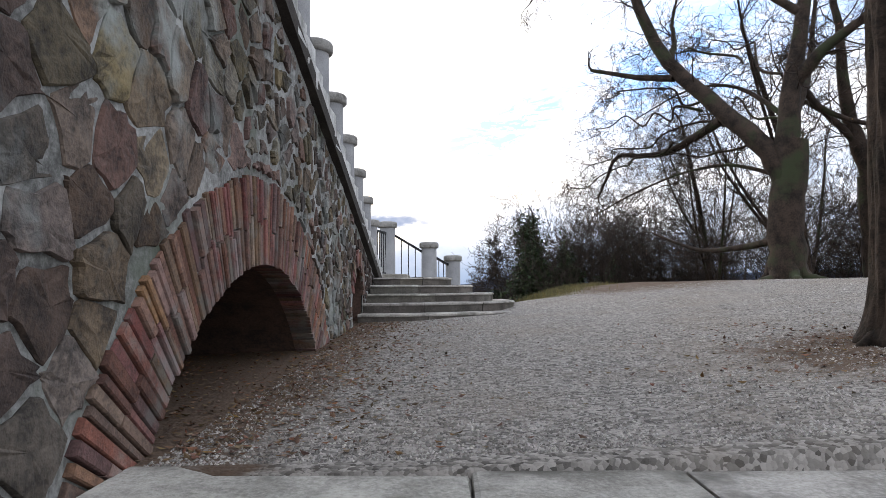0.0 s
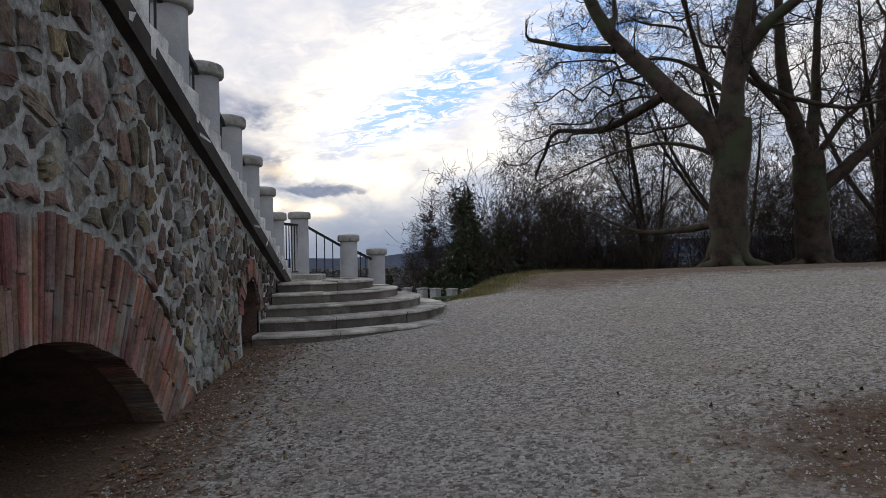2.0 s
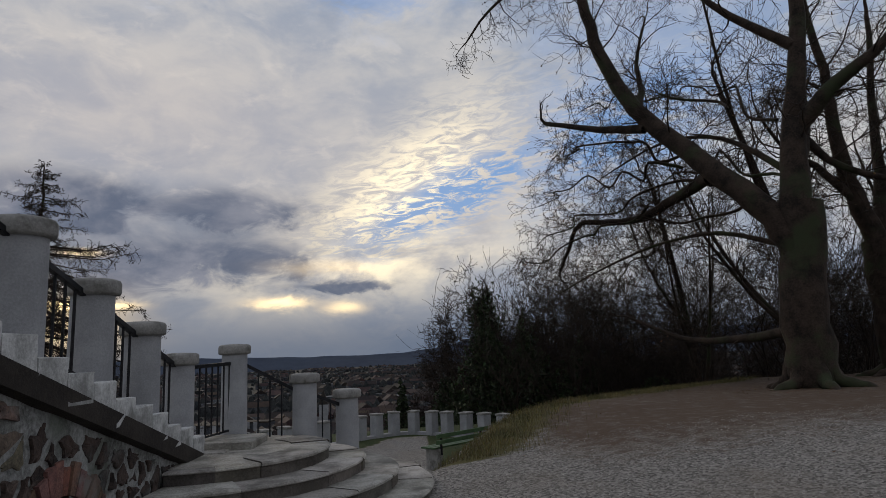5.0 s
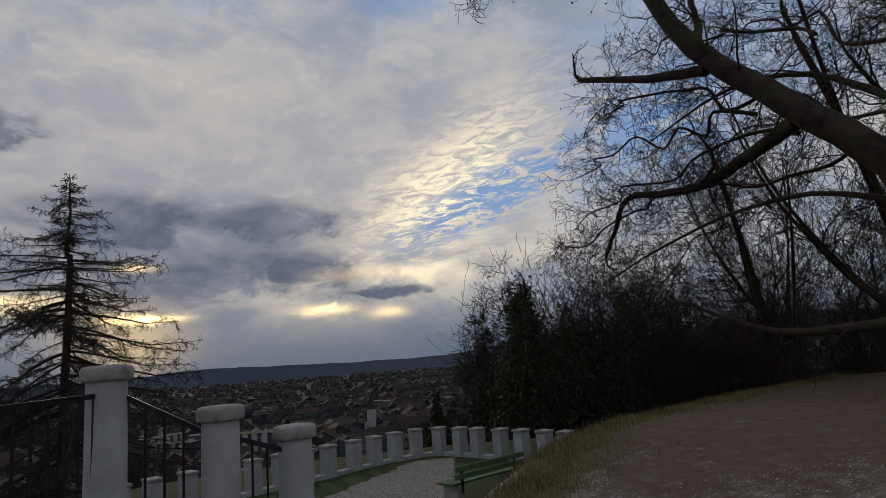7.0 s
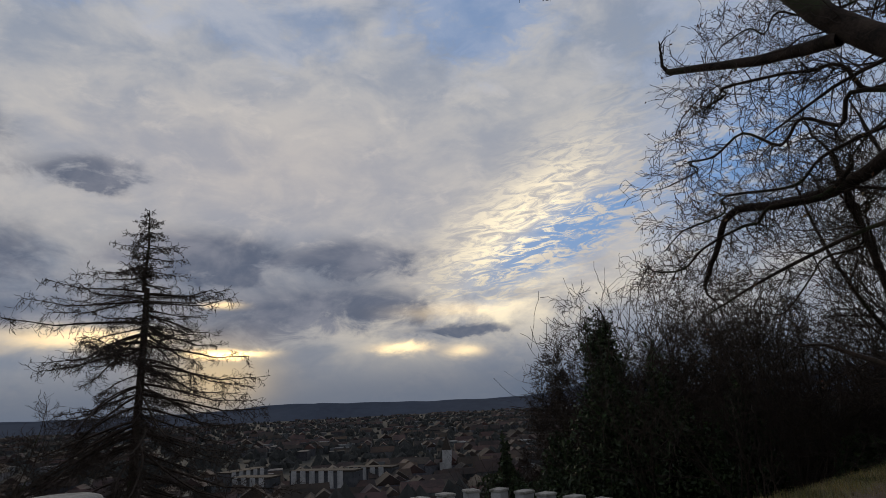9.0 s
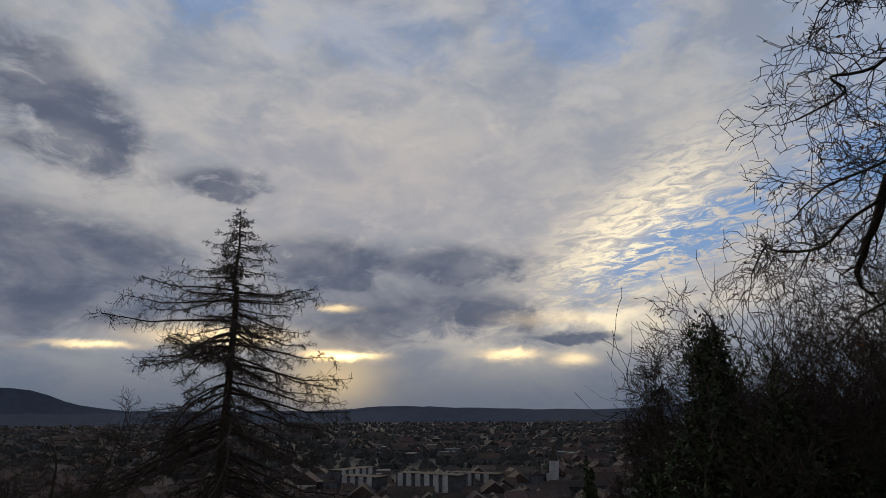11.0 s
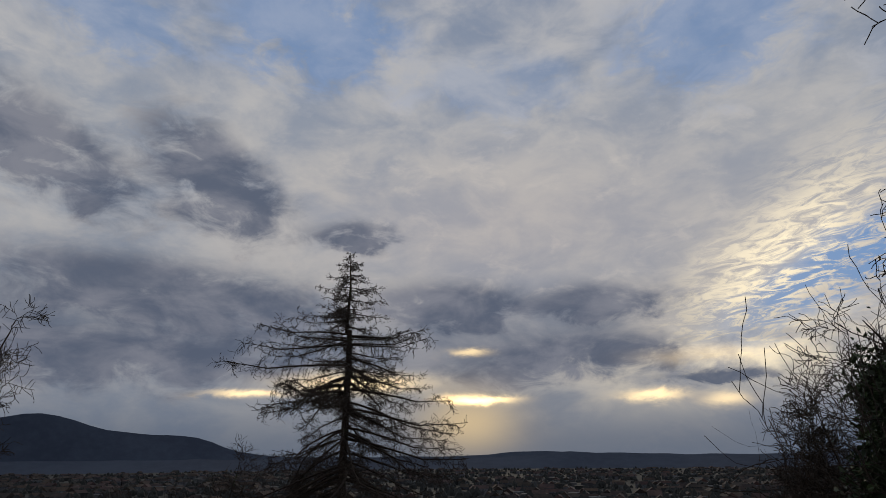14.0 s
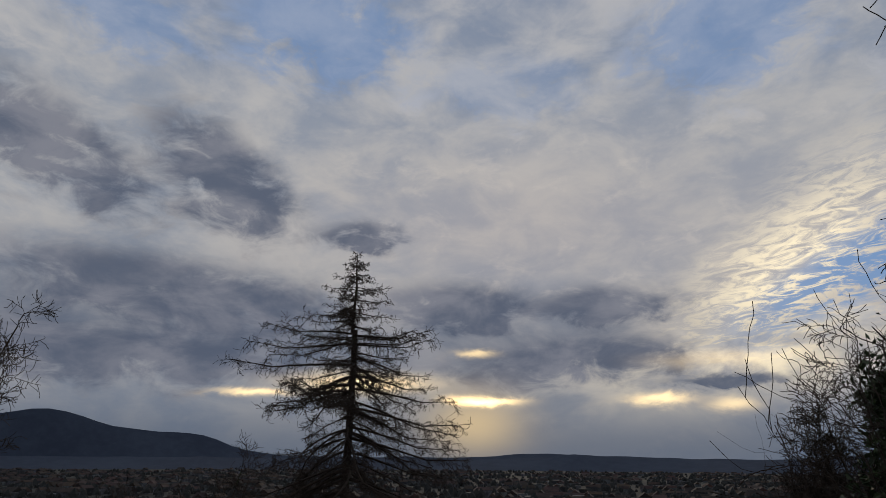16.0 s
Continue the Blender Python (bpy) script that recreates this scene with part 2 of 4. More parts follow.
BARK = material("rough_brown_bark", (0.011, 0.008, 0.006), (0.055, 0.038, 0.028), 3, 0.95, 0.9, 26, spot=(0.035, 0.042, 0.02), spot_scale=1.0)
TWIG = material("dark_twig_bark", (0.014, 0.010, 0.008), (0.05, 0.035, 0.026), 3, 0.95, 0.0, 26)
IVY = material("dark_ivy_leaf", (0.010, 0.018, 0.007), (0.04, 0.06, 0.018), 2, 0.6, 0.0, 20, vary=0.6, island=True)
LEAF = material("dead_brown_leaf", (0.06, 0.035, 0.02), (0.19, 0.11, 0.06), 4, 0.9, 0.0, 50, vary=0.7, island=True)
GRASS = material("winter_grass", (0.04, 0.05, 0.015), (0.22, 0.17, 0.07), 1.5, 0.9, 0.0, 30, vary=0.7, island=True)
PEBBLE = material("gravel_stone", (0.12, 0.11, 0.098), (0.40, 0.375, 0.345), 6, 0.9, 0.2, 60, vary=0.9, island=True)
BENCH = material("green_bench_paint", (0.04, 0.075, 0.035), (0.09, 0.15, 0.07), 6, 0.6, 0.1, 50)
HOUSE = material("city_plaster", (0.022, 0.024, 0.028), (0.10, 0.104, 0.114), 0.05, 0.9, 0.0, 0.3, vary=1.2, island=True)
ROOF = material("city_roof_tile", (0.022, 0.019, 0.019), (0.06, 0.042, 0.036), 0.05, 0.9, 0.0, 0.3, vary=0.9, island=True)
PANEL = material("white_block_panel", (0.20, 0.205, 0.215), (0.34, 0.34, 0.345), 0.1, 0.9, 0.0, 0.5)
DARKPANE = material("dark_window_band", (0.03, 0.033, 0.04), (0.07, 0.075, 0.085), 0.2, 0.3, 0.0, 0.5)
# blue of distance haze is put into the base colour
RIDGE = material("haze_tinted_woodland", (0.026, 0.036, 0.060), (0.042, 0.056, 0.085), 0.002, 1.0, 0.0, 0.02)
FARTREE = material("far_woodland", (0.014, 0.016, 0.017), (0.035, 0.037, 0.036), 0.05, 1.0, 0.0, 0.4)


# ---------------------------------------------------------------- mesh helpers
def mesh_from(name, verts, faces, mat, smooth=False):
    me = bpy.data.meshes.new(name)
    me.from_pydata([tuple(v) for v in verts], [], faces)
    me.materials.append(mat)
    if smooth:
        me.polygons.foreach_set("use_smooth", [True] * len(me.polygons))
    me.update()
    return me


def part(name, me, parent=None, label="", m=None):
    ob = new(name, me)
    if parent is not None:
        ob.parent = parent
    if m is not None:
        ob.matrix_basis = m
    if label:
        ob["label"] = label
    return ob


def thing(name, label, category, at=(0, 0, 0), group="", kind=""):
    ob = new(name)
    ob.location = at
    ob.empty_display_size = 0.2
    return tagged(ob, label, category, group, kind)


def box_data(x0, x1, y0, y1, z0, z1):
    v = [(x, y, z) for z in (z0, z1) for y in (y0, y1) for x in (x0, x1)]
    return v, [(0, 2, 3, 1), (4, 5, 7, 6), (0, 1, 5, 4), (2, 6, 7, 3), (0, 4, 6, 2), (1, 3, 7, 5)]


def bevel_box(name, x0, x1, y0, y1, z0, z1, mat, bevel=0.01, rough=0.0, seed=0):
    bm = bmesh.new()
    v, f = box_data(x0, x1, y0, y1, z0, z1)
    vs = [bm.verts.new(c) for c in v]
    for q in f:
        bm.faces.new([vs[i] for i in q])
    bmesh.ops.bevel(bm, geom=list(bm.edges), offset=bevel, segments=2, affect="EDGES", profile=0.6)
    if rough:
        rng = random.Random(seed)
        for w in bm.verts:
            w.co += Vector((rng.uniform(-rough, rough), rng.uniform(-rough, rough), rng.uniform(-rough, rough)))
    me = bpy.data.meshes.new(name)
    bm.to_mesh(me)
    bm.free()
    me.materials.append(mat)
    return me


def lathe(name, profile, mat, sides=28):
    """Turned solid from (radius, height) pairs."""
    v, f = [], []
    for r, z in profile:
        for i in range(sides):
            a = 2 * math.pi * i / sides
            v.append((r * math.cos(a), r * math.sin(a), z))
    for j in range(len(profile) - 1):
        for i in range(sides):
            i2 = (i + 1) % sides
            f.append((j * sides + i, j * sides + i2, (j + 1) * sides + i2, (j + 1) * sides + i))
    f.append(tuple(range((len(profile) - 1) * sides, len(profile) * sides)))
    f.append(tuple(reversed(range(sides))))
    me = mesh_from(name, v, f, mat, True)
    me.polygons[len(me.polygons) - 1].use_smooth = False
    me.polygons[len(me.polygons) - 2].use_smooth = False
    return me


def bar(v, f, a, b, w):
    """Adds a square bar from a to b."""
    a, b = Vector(a), Vector(b)
    d = (b - a).normalized()
    s = d.cross(Vector((0, 0, 1)))
    s = (s if s.length > 0.1 else Vector((1, 0, 0))).normalized() * w
    u = s.cross(d).normalized() * w
    n = len(v)
    for c in (a, b):
        v += [c + s + u, c - s + u, c - s - u, c + s - u]
    f += [(n, n + 1, n + 2, n + 3), (n + 7, n + 6, n + 5, n + 4)]
    f += [(n + i, n + 4 + i, n + 4 + (i + 1) % 4, n + (i + 1) % 4) for i in range(4)]


def tubes(name, branches, mat):
    """One mesh of tapered, bent tubes; a branch is (points, radii, sides)."""
    verts, faces, base = [], [], 0
    for pts, radii, sides in branches:
        P = np.asarray(pts, float)
        R = np.asarray(radii, float)
        T = np.gradient(P, axis=0)
        T /= np.linalg.norm(T, axis=1)[:, None] + 1e-9
        ref = np.array([0.31, 0.17, 0.93]) if abs(T[0][2]) < 0.85 else np.array([0.9, 0.4, 0.1])
        S = np.cross(T, ref)
        S /= np.linalg.norm(S, axis=1)[:, None] + 1e-9
        U = np.cross(T, S)
        ang = np.arange(sides) * 2 * math.pi / sides
        ring = P[:, None, :] + R[:, None, None] * (np.cos(ang)[None, :, None] * S[:, None, :] + np.sin(ang)[None, :, None] * U[:, None, :])
        verts.append(ring.reshape(-1, 3))
        n = len(P)
        i = np.arange(sides)
        i2 = (i + 1) % sides
        for j in range(n - 1):
            a = base + j * sides
            faces.append(np.stack([a + i, a + i2, a + sides + i2, a + sides + i], 1))
        base += n * sides
    V, F = np.concatenate(verts), np.concatenate(faces)
    me = bpy.data.meshes.new(name)
    me.vertices.add(len(V))
    me.vertices.foreach_set("co", V.ravel())
    me.loops.add(len(F) * 4)
    me.loops.foreach_set("vertex_index", F.ravel().astype(np.int32))
    me.polygons.add(len(F))
    me.polygons.foreach_set("loop_start", np.arange(len(F), dtype=np.int32) * 4)
    me.polygons.foreach_set("use_smooth", np.ones(len(F), bool))
    me.update(calc_edges=True)
    me.materials.append(mat)
    return me


def cards(name, centres, size, rng, mat, flatness=0.0):
    """Many small folded leaves (two triangles each) in one mesh."""
    v, f = [], []
    for c in centres:
        a = Vector((rng.gauss(0, 1), rng.gauss(0, 1), rng.gauss(0, 1) * (1 - flatness))).normalized()
        b = a.cross(Vector((rng.gauss(0, 1), rng.gauss(0, 1), rng.gauss(0, 1)))).normalized()
        if flatness:
            b = a.cross(Vector((rng.gauss(0, 0.3), rng.gauss(0, 0.3), 1))).normalized()
        s = size * rng.uniform(0.6, 1.4)
        c = Vector(c)
        n = len(v)
        up = a.cross(b) * s * 0.25
        v += [c - a * s, c + b * s * 0.5 + up, c + a * s, c - b * s * 0.5 + up]
        f += [(n, n + 1, n + 2), (n, n + 2, n + 3)]
    return mesh_from(name, v, f, mat)


def smooth(t):
    t = min(1.0, max(0.0, t))
    return t * t * (3 - 2 * t)


# ---------------------------------------------------------------- ground
RIM_Y = (5.0, 11.0, 13.0, 16.2, 17.8, 21.2, 24.0, 31.0)
RIM_X = (-9.0, 0.5, 1.95, 3.2, 4.8, 7.7, 10.6, 18.5)


def plateau(x, y):
    z = 0.19 + 0.033 * (y - 4.77) + (0.088 * (x - 1.03) if x > 1.03 else 0.03 * (x - 1.03))
    z = 0.85 + 0.12 * (z - 0.85) if z > 0.85 else z
    return z - 0.045 * max(0.0, min(y, 24.0) - 15.5)


def ground_z(x, y):
    if y < 2.5 and -1.2 < x < 6:
        return -1.0
    top = plateau(max(-3, min(x, 40)), max(-5, min(y, 40)))
    rim = float(np.interp(y, RIM_Y, RIM_X))
    low = smooth((rim - x) / 2.3) if y > 10.5 else 0.0
    if x < -1.4 and y < 12:
        low = 0.0
    z = top + (-0.5 - top) * low
    r = math.hypot(x - 3, y - 12)
    a = smooth((x - 3) / 8) * smooth((24 - y) / 8 + 0.5)
    edge = 13.6 + 12 * a
    if r > edge:
        z -= 0.30 * (r - edge)
    if y < -1:
        z = min(z, -1.0)
    bottom = -58.0
    if z < bottom + 8:
        z = bottom + 8 * math.exp((z - bottom - 8) / 8)
    return z


def axis(fine_lo, fine_hi, step, far):
    out = list(np.arange(fine_lo, fine_hi + 1e-6, step))
    d, c = step, fine_hi
    while c < far:
        d *= 1.16
        c += d
        out.append(c)
    d, c = step, fine_lo
    while c > -far:
        d *= 1.16
        c -= d
        out.insert(0, c)
    return out


def build_ground():
    xs, ys = axis(-5, 12, 0.16, 4700), axis(-1, 25, 0.16, 4700)
    v, cover = [], []
    for y in ys:
        for x in xs:
            z = ground_z(x, y)
            near = -6 < x < 22 and 2.5 < y < 26
            if near:
                z += 0.025 * noise.noise(Vector((x * 0.9, y * 0.9, 3))) + 0.004 * noise.noise(Vector((x * 4, y * 4, 7)))
            v.append((x, y, z))
            wall = max(0.0, 1 - (x + 1.1) / 1.0) if y < 9.5 else 0.0
            oak = max(0.0, 1.15 - math.hypot(x - 9.2, y - 17.1) / 2.5)
            trunk = max(0.0, 1.2 - math.hypot(x - 2.95, y - 4.25) / 1.3)
            rim = float(np.interp(y, RIM_Y, RIM_X))
            bank = max(0.0, 1 - abs(x - rim - 0.05) / 1.2) if y > 12.5 else 0.0
            lawn = 1.0 if y > 11.5 and x < rim - 1.2 and not (max(-2.2, -1.0 + 0.42 * (y - 19.5)) < x < 1.45 - 0.25 * max(0.0, 16.0 - y) and y < 23.2) else 0.0
            # litter brown here is partly leaves, partly a darker tone in place of shade
            back = max(smooth((x - 9) / 5) * 0.85 if y > 14 else 0, smooth((x - 3.6) / 4) * 0.42, 0.72 * smooth((y - 8.5) / 5) * smooth((x - 1.5) / 2))
            r = math.hypot(x - 3, y - 12)
            cover.append((max(wall, oak, trunk, back), max(bank, lawn), smooth((r - 16) / 8), lawn))
    w = len(xs)
    f = [(j * w + i, j * w + i + 1, (j + 1) * w + i + 1, (j + 1) * w + i) for j in range(len(ys) - 1) for i in range(w - 1)]
    me = mesh_from("ground", v, f, GROUND, True)
    at = me.color_attributes.new("cover", "FLOAT_COLOR", "POINT")
    at.data.foreach_set("color", np.array(cover, np.float32).ravel())
    tagged(new("ground", me), "pale gravel ground with leaf litter and grassy banks", "ground", kind="structure")


build_ground()


# ---------------------------------------------------------------- stair wall
WX = -1.12            # face of the wall
ARCH_Y, NICHE_Y = 4.44, 8.77
COL_Y = [11.22 - 0.91 * i for i in range(13)]


def ramp(y):
    """Top of the sloping coping."""
    return 1.80 - 0.30 * (y - 8.5)


def in_arch(y, z, grow=0.0):
    if abs(y - ARCH_Y) > 1.7 + grow:
        return False
    return math.hypot(y - ARCH_Y, z + 1.13) < 2.02 + grow


def in_ring(y, z):
    return math.hypot(y - ARCH_Y, z + 0.97) < 2.43


def in_niche(y, z, grow=0.0):
    if abs(y - NICHE_Y) > 0.43 + grow:
        return False
    return z < 0.62 or math.hypot(y - NICHE_Y, z - 0.62) < 0.43 + grow


def build_wall():
    v, f, index = [], [], {}
    step = 0.05

    def vert(i, j):
        if (i, j) not in index:
            y, z = i * step, j * step
            index[i, j] = len(v)
            v.append((WX - 0.004 + 0.014 * noise.noise(Vector((y * 3, z * 3, 1))), y, z))
        return index[i, j]

    for i in range(-80, 226):
        y = (i + 0.5) * step
        for j in range(-22, int((ramp(y) - 0.1) / step) + 1):
            z = (j + 0.5) * step
            if in_arch(y, z, 0.03) or in_niche(y, z):
                continue
            f.append((vert(i, j), vert(i + 1, j), vert(i + 1, j + 1), vert(i, j + 1)))
    # back, top and ends of the wall's body
    n = len(v)
    v += [(-1.2, -4, -1.1), (-3.3, -4, -1.1), (-3.3, 11.3, -1.1), (-1.2, 11.3, -1.1)]
    v += [(-1.2, -4, ramp(-4) - 0.1), (-3.3, -4, ramp(-4) - 0.1), (-3.3, 11.3, ramp(11.3) - 0.1), (-1.2, 11.3, ramp(11.3) - 0.1)]
    f += [(n, n + 1, n + 5, n + 4), (n + 1, n + 2, n + 6, n + 5), (n + 2, n + 3, n + 7, n + 6), (n + 4, n + 5, n + 6, n + 7)]
    wall = tagged(new("wall_stair", mesh_from("wall_stair", v, f, MORTAR)), "rubble stone stair wall with pale mortar and brick arch", "wall", kind="structure")
    # vault behind the arch
    v, f = [], []
    ang = [radians(a) for a in range(-56, 57, 4)]
    for d in (0.0, 0.5, 1.9):
        for a in ang:
            v.append((WX - 0.02 - d, ARCH_Y + 2.03 * math.sin(a), -1.13 + 2.03 * math.cos(a)))
    m = len(ang)
    for k in range(2):
        f += [(k * m + i, k * m + i + 1, (k + 1) * m + i + 1, (k + 1) * m + i) for i in range(m - 1)]
    v.append((WX - 1.92, ARCH_Y, -1.0))
    f += [(2 * m + i, 2 * m + i + 1, 3 * m) for i in range(m - 1)]
    part("vault", mesh_from("vault", v, f, SHADEBRICK), wall, "brick vault darkened in colour for recess shade")
    # niche
    v, f = [], []
    prof = [(-0.43, -0.2), (-0.43, 0.62)] + [(-0.43 * math.cos(radians(a)), 0.62 + 0.43 * math.sin(radians(a))) for a in range(15, 180, 15)] + [(0.43, 0.62), (0.43, -0.2)]
    for d in (0.0, 0.55):
        v += [(WX - 0.02 - d, NICHE_Y + a, z) for a, z in prof]
    m = len(prof)
    f += [(i, i + 1, m + i + 1, m + i) for i in range(m - 1)]
    f.append(tuple(range(m, 2 * m)))
    part("niche", mesh_from("niche", v, f, SHADEBRICK), wall, "shallow arched niche, lining darkened in colour for recess shade")
    # sloping coping band
    v, f = [], []
    y0, y1 = -4.0, 11.42
    for y in (y0, y1):
        t = ramp(y)
        v += [(WX + 0.07, y, t - 0.02), (WX + 0.07, y, t - 0.17), (WX - 0.1, y, t - 0.21), (WX - 0.45, y, t - 0.21), (WX - 0.45, y, t)]
    f += [(i, (i + 1) % 5, 5 + (i + 1) % 5, 5 + i) for i in range(5)] + [(4, 3, 2, 1, 0), (5, 6, 7, 8, 9)]
    part("coping", mesh_from("coping", v, f, COPING), wall, "dark sloping concrete coping")
    # white stepped plinth along the stair
    k = 0
    y = 11.36
    while y > -3.5:
        top = ramp(y) + 0.075 + 0.02 * math.sin(k * 2.3)
        me = bevel_box("plinth_block", WX - 0.36, WX + 0.068, y - 0.335, y - 0.004, ramp(y) - 0.05, top + 0.10, WHITEWASH, 0.012, 0.004, k)
        part("plinth_block", me, wall, "worn white plaster stair end" if k == 0 else "")
        y -= 0.335
        k += 1
    # the flight behind
    v, f = [], []
    y = 11.3
    while y > -3.6:
        n = len(v)
        a, b = box_data(-3.2, WX - 0.37, y - 0.34, y, ramp(y) - 0.5, ramp(y) + 0.09)
        v += a
        f += [tuple(n + i for i in q) for q in b]
        y -= 0.335
    part("stair_flight", mesh_from("stair_flight", v, f, STEP), wall, "grey stone treads")
    return wall


def clip_cell(seed, others, lo, hi):
    """Voronoi cell of seed among its neighbours, as a polygon."""
    poly = [(seed[0] - 1, seed[1] - 1), (seed[0] + 1, seed[1] - 1), (seed[0] + 1, seed[1] + 1), (seed[0] - 1, seed[1] + 1)]
    for o in others:
        mx, my = (seed[0] + o[0]) / 2, (seed[1] + o[1]) / 2
        nx, ny = o[0] - seed[0], o[1] - seed[1]
        out = []
        for i in range(len(poly)):
            a, b = poly[i], poly[(i + 1) % len(poly)]
            da = (a[0] - mx) * nx + (a[1] - my) * ny
            db = (b[0] - mx) * nx + (b[1] - my) * ny
            if da <= 0:
                out.append(a)
            if da * db < 0:
                t = da / (da - db)
                out.append((a[0] + t * (b[0] - a[0]), a[1] + t * (b[1] - a[1])))
        poly = out
        if len(poly) < 3:
            return []
    return poly


def stone_mesh(poly, joint, depth, rng):
    """A rubble stone: shrunk polygon with knocked corners and a rounded, uneven face. Local to its centre."""
    cy = sum(p[0] for p in poly) / len(poly)
    cz = sum(p[1] for p in poly) / len(poly)
    pts = []
    n = len(poly)
    for i in range(n):
        a, b = poly[i], poly[(i + 1) % n]
        for t in (0.1, 0.5, 0.9):
            pts.append((a[0] + t * (b[0] - a[0]) - cy, a[1] + t * (b[1] - a[1]) - cz))
    size = max(math.hypot(*p) for p in pts)
    if size < 0.05:
        return None, 0, 0
    rings = [(1.0, 0.0), (1.0, 0.7), (0.955, 0.95), (0.62, 1.0)]
    v, f = [], []
    m = len(pts)
    wob = [rng.uniform(-0.022, 0.016) for _ in pts]
    tilt = (rng.uniform(-0.07, 0.07), rng.uniform(-0.07, 0.07))
    for s, d in rings:
        for q, (py, pz) in enumerate(pts):
            r = math.hypot(py, pz)
            k = max(0.2, (r - joint + wob[q]) / r) * s
            v.append((depth * d + d * (tilt[0] * py + tilt[1] * pz) + rng.uniform(-0.005, 0.005) * d, py * k, pz * k))
    for j in range(3):
        f += [(j * m + i, j * m + (i + 1) % m, (j + 1) * m + (i + 1) % m, (j + 1) * m + i) for i in range(m)]
    v.append((depth * 1.02, 0, 0))
    f += [(3 * m + i, 3 * m + (i + 1) % m, 4 * m) for i in range(m)]
    return (v, f), cy, cz


def build_stones(wall):
    rng = random.Random(5)
    seeds = []
    # size of stones changes along the wall: large and close by the lower end, smaller and looser beyond the arch
    tries = 0
    while tries < 14000:
        tries += 1
        y, z = rng.uniform(-1.2, 11.6), rng.uniform(-0.9, 4.4)
        if z > ramp(y) + 0.15:
            continue
        gap = 0.30 if y < 4.0 else 0.21
        gap *= rng.choice((0.5, 0.8, 1.0, 1.3))
        if all(abs(s[0] - y) > gap or ((s[0] - y) / 1.25) ** 2 + (s[1] - z) ** 2 > gap * gap for s in seeds):
            seeds.append((y, z))
    rest_v, rest_f = [], []
    count = 0
    order = sorted(seeds, key=lambda s: abs(s[0] - 5.2))
    for s in order:
        y, z = s
        if z > ramp(y) - 0.24 or in_arch(y, z, 0.14) or in_ring(y, z) or in_niche(y, z, 0.16) or y > 11.25:
            continue
        near = sorted((o for o in seeds if o is not s and abs(o[0] - y) < 0.9 and abs(o[1] - z) < 0.9), key=lambda o: (o[0] - y) ** 2 + (o[1] - z) ** 2)[:14]
        poly = clip_cell(s, near, 0, 0)
        poly = [(py, min(pz, ramp(py) - 0.2)) for py, pz in poly]
        poly2 = []
        for py, pz in poly:
            d = math.hypot(py - ARCH_Y, pz + 0.97)
            if d < 2.45 and pz > -0.9:
                py, pz = ARCH_Y + (py - ARCH_Y) * 2.45 / d, -0.97 + (pz + 0.97) * 2.45 / d
            if in_niche(py, pz, 0.1):
                py = NICHE_Y + math.copysign(0.55, py - NICHE_Y)
            poly2.append((py, pz))
        if len(poly2) < 3:
            continue
        joint = rng.uniform(0.003, 0.012) if y < 3.9 else rng.uniform(0.016, 0.05)
        data, cy, cz = stone_mesh(poly2, joint, rng.uniform(0.028, 0.05), rng)
        if data is None:
            continue
        if count < 300:
            part("stone", mesh_from("stone", data[0], data[1], STONE), wall, "", pose(WX - 0.025, cy, cz))
            count += 1
        else:
            n = len(rest_v)
            rest_v += [(a + WX - 0.025, b + cy, c + cz) for a, b, c in data[0]]
            rest_f += [tuple(n + i for i in q) for q in data[1]]
    if rest_v:
        tagged(part("wall_stones", mesh_from("wall_stones", rest_v, rest_f, STONE), wall), kind="stuff")


def build_bricks(wall):
    """Thin voussoirs of the arch, each cut in two or three lengths, and the small ring of the niche."""
    rng = random.Random(8)

    def brick(cy, cz, a0, a1, r0, r1, cz2=None, r1b=None):
        v, f = [], []
        out = 0.02 + rng.uniform(0, 0.022)
        for x in (-0.16, out - 0.008, out):
            s = 0.0022 if x == out else 0.0
            for a, r in ((a0 + s, r0 + 0.006), (a1 - s, r0 + 0.006), (a1 - s, r1 - 0.006), (a0 + s, r1 - 0.006)):
                v.append((x, math.sin(a) * r + rng.uniform(-0.002, 0.002), math.cos(a) * r))
        for k in range(2):
            f += [(4 * k + i, 4 * k + (i + 1) % 4, 4 * k + 4 + (i + 1) % 4, 4 * k + 4 + i) for i in range(4)]
        f.append((8, 9, 10, 11))
        part("brick", mesh_from("brick", v, f, BRICK), wall, "", pose(WX - 0.01, cy, cz))

    a, end = radians(-66), radians(64)
    while a < end:
        w = radians(rng.uniform(0.95, 1.7))
        out = 2.43 * 1.0 + 0.16 - 0.06 * abs(a) + rng.uniform(-0.03, 0.02)
        cuts = [2.015] + ([rng.uniform(2.24, 2.34)] if rng.random() < 0.75 else []) + [out]
        for r0, r1 in zip(cuts, cuts[1:]):
            brick(ARCH_Y, -1.13, a + 0.0025, a + w - 0.0025, r0, r1)
        a += w
    a = radians(-84)
    while a < radians(84):
        w = radians(9.5)
        brick(NICHE_Y, 0.62, a + 0.01, a + w - 0.01, 0.43, 0.43 + rng.uniform(0.18, 0.24))
        a += w


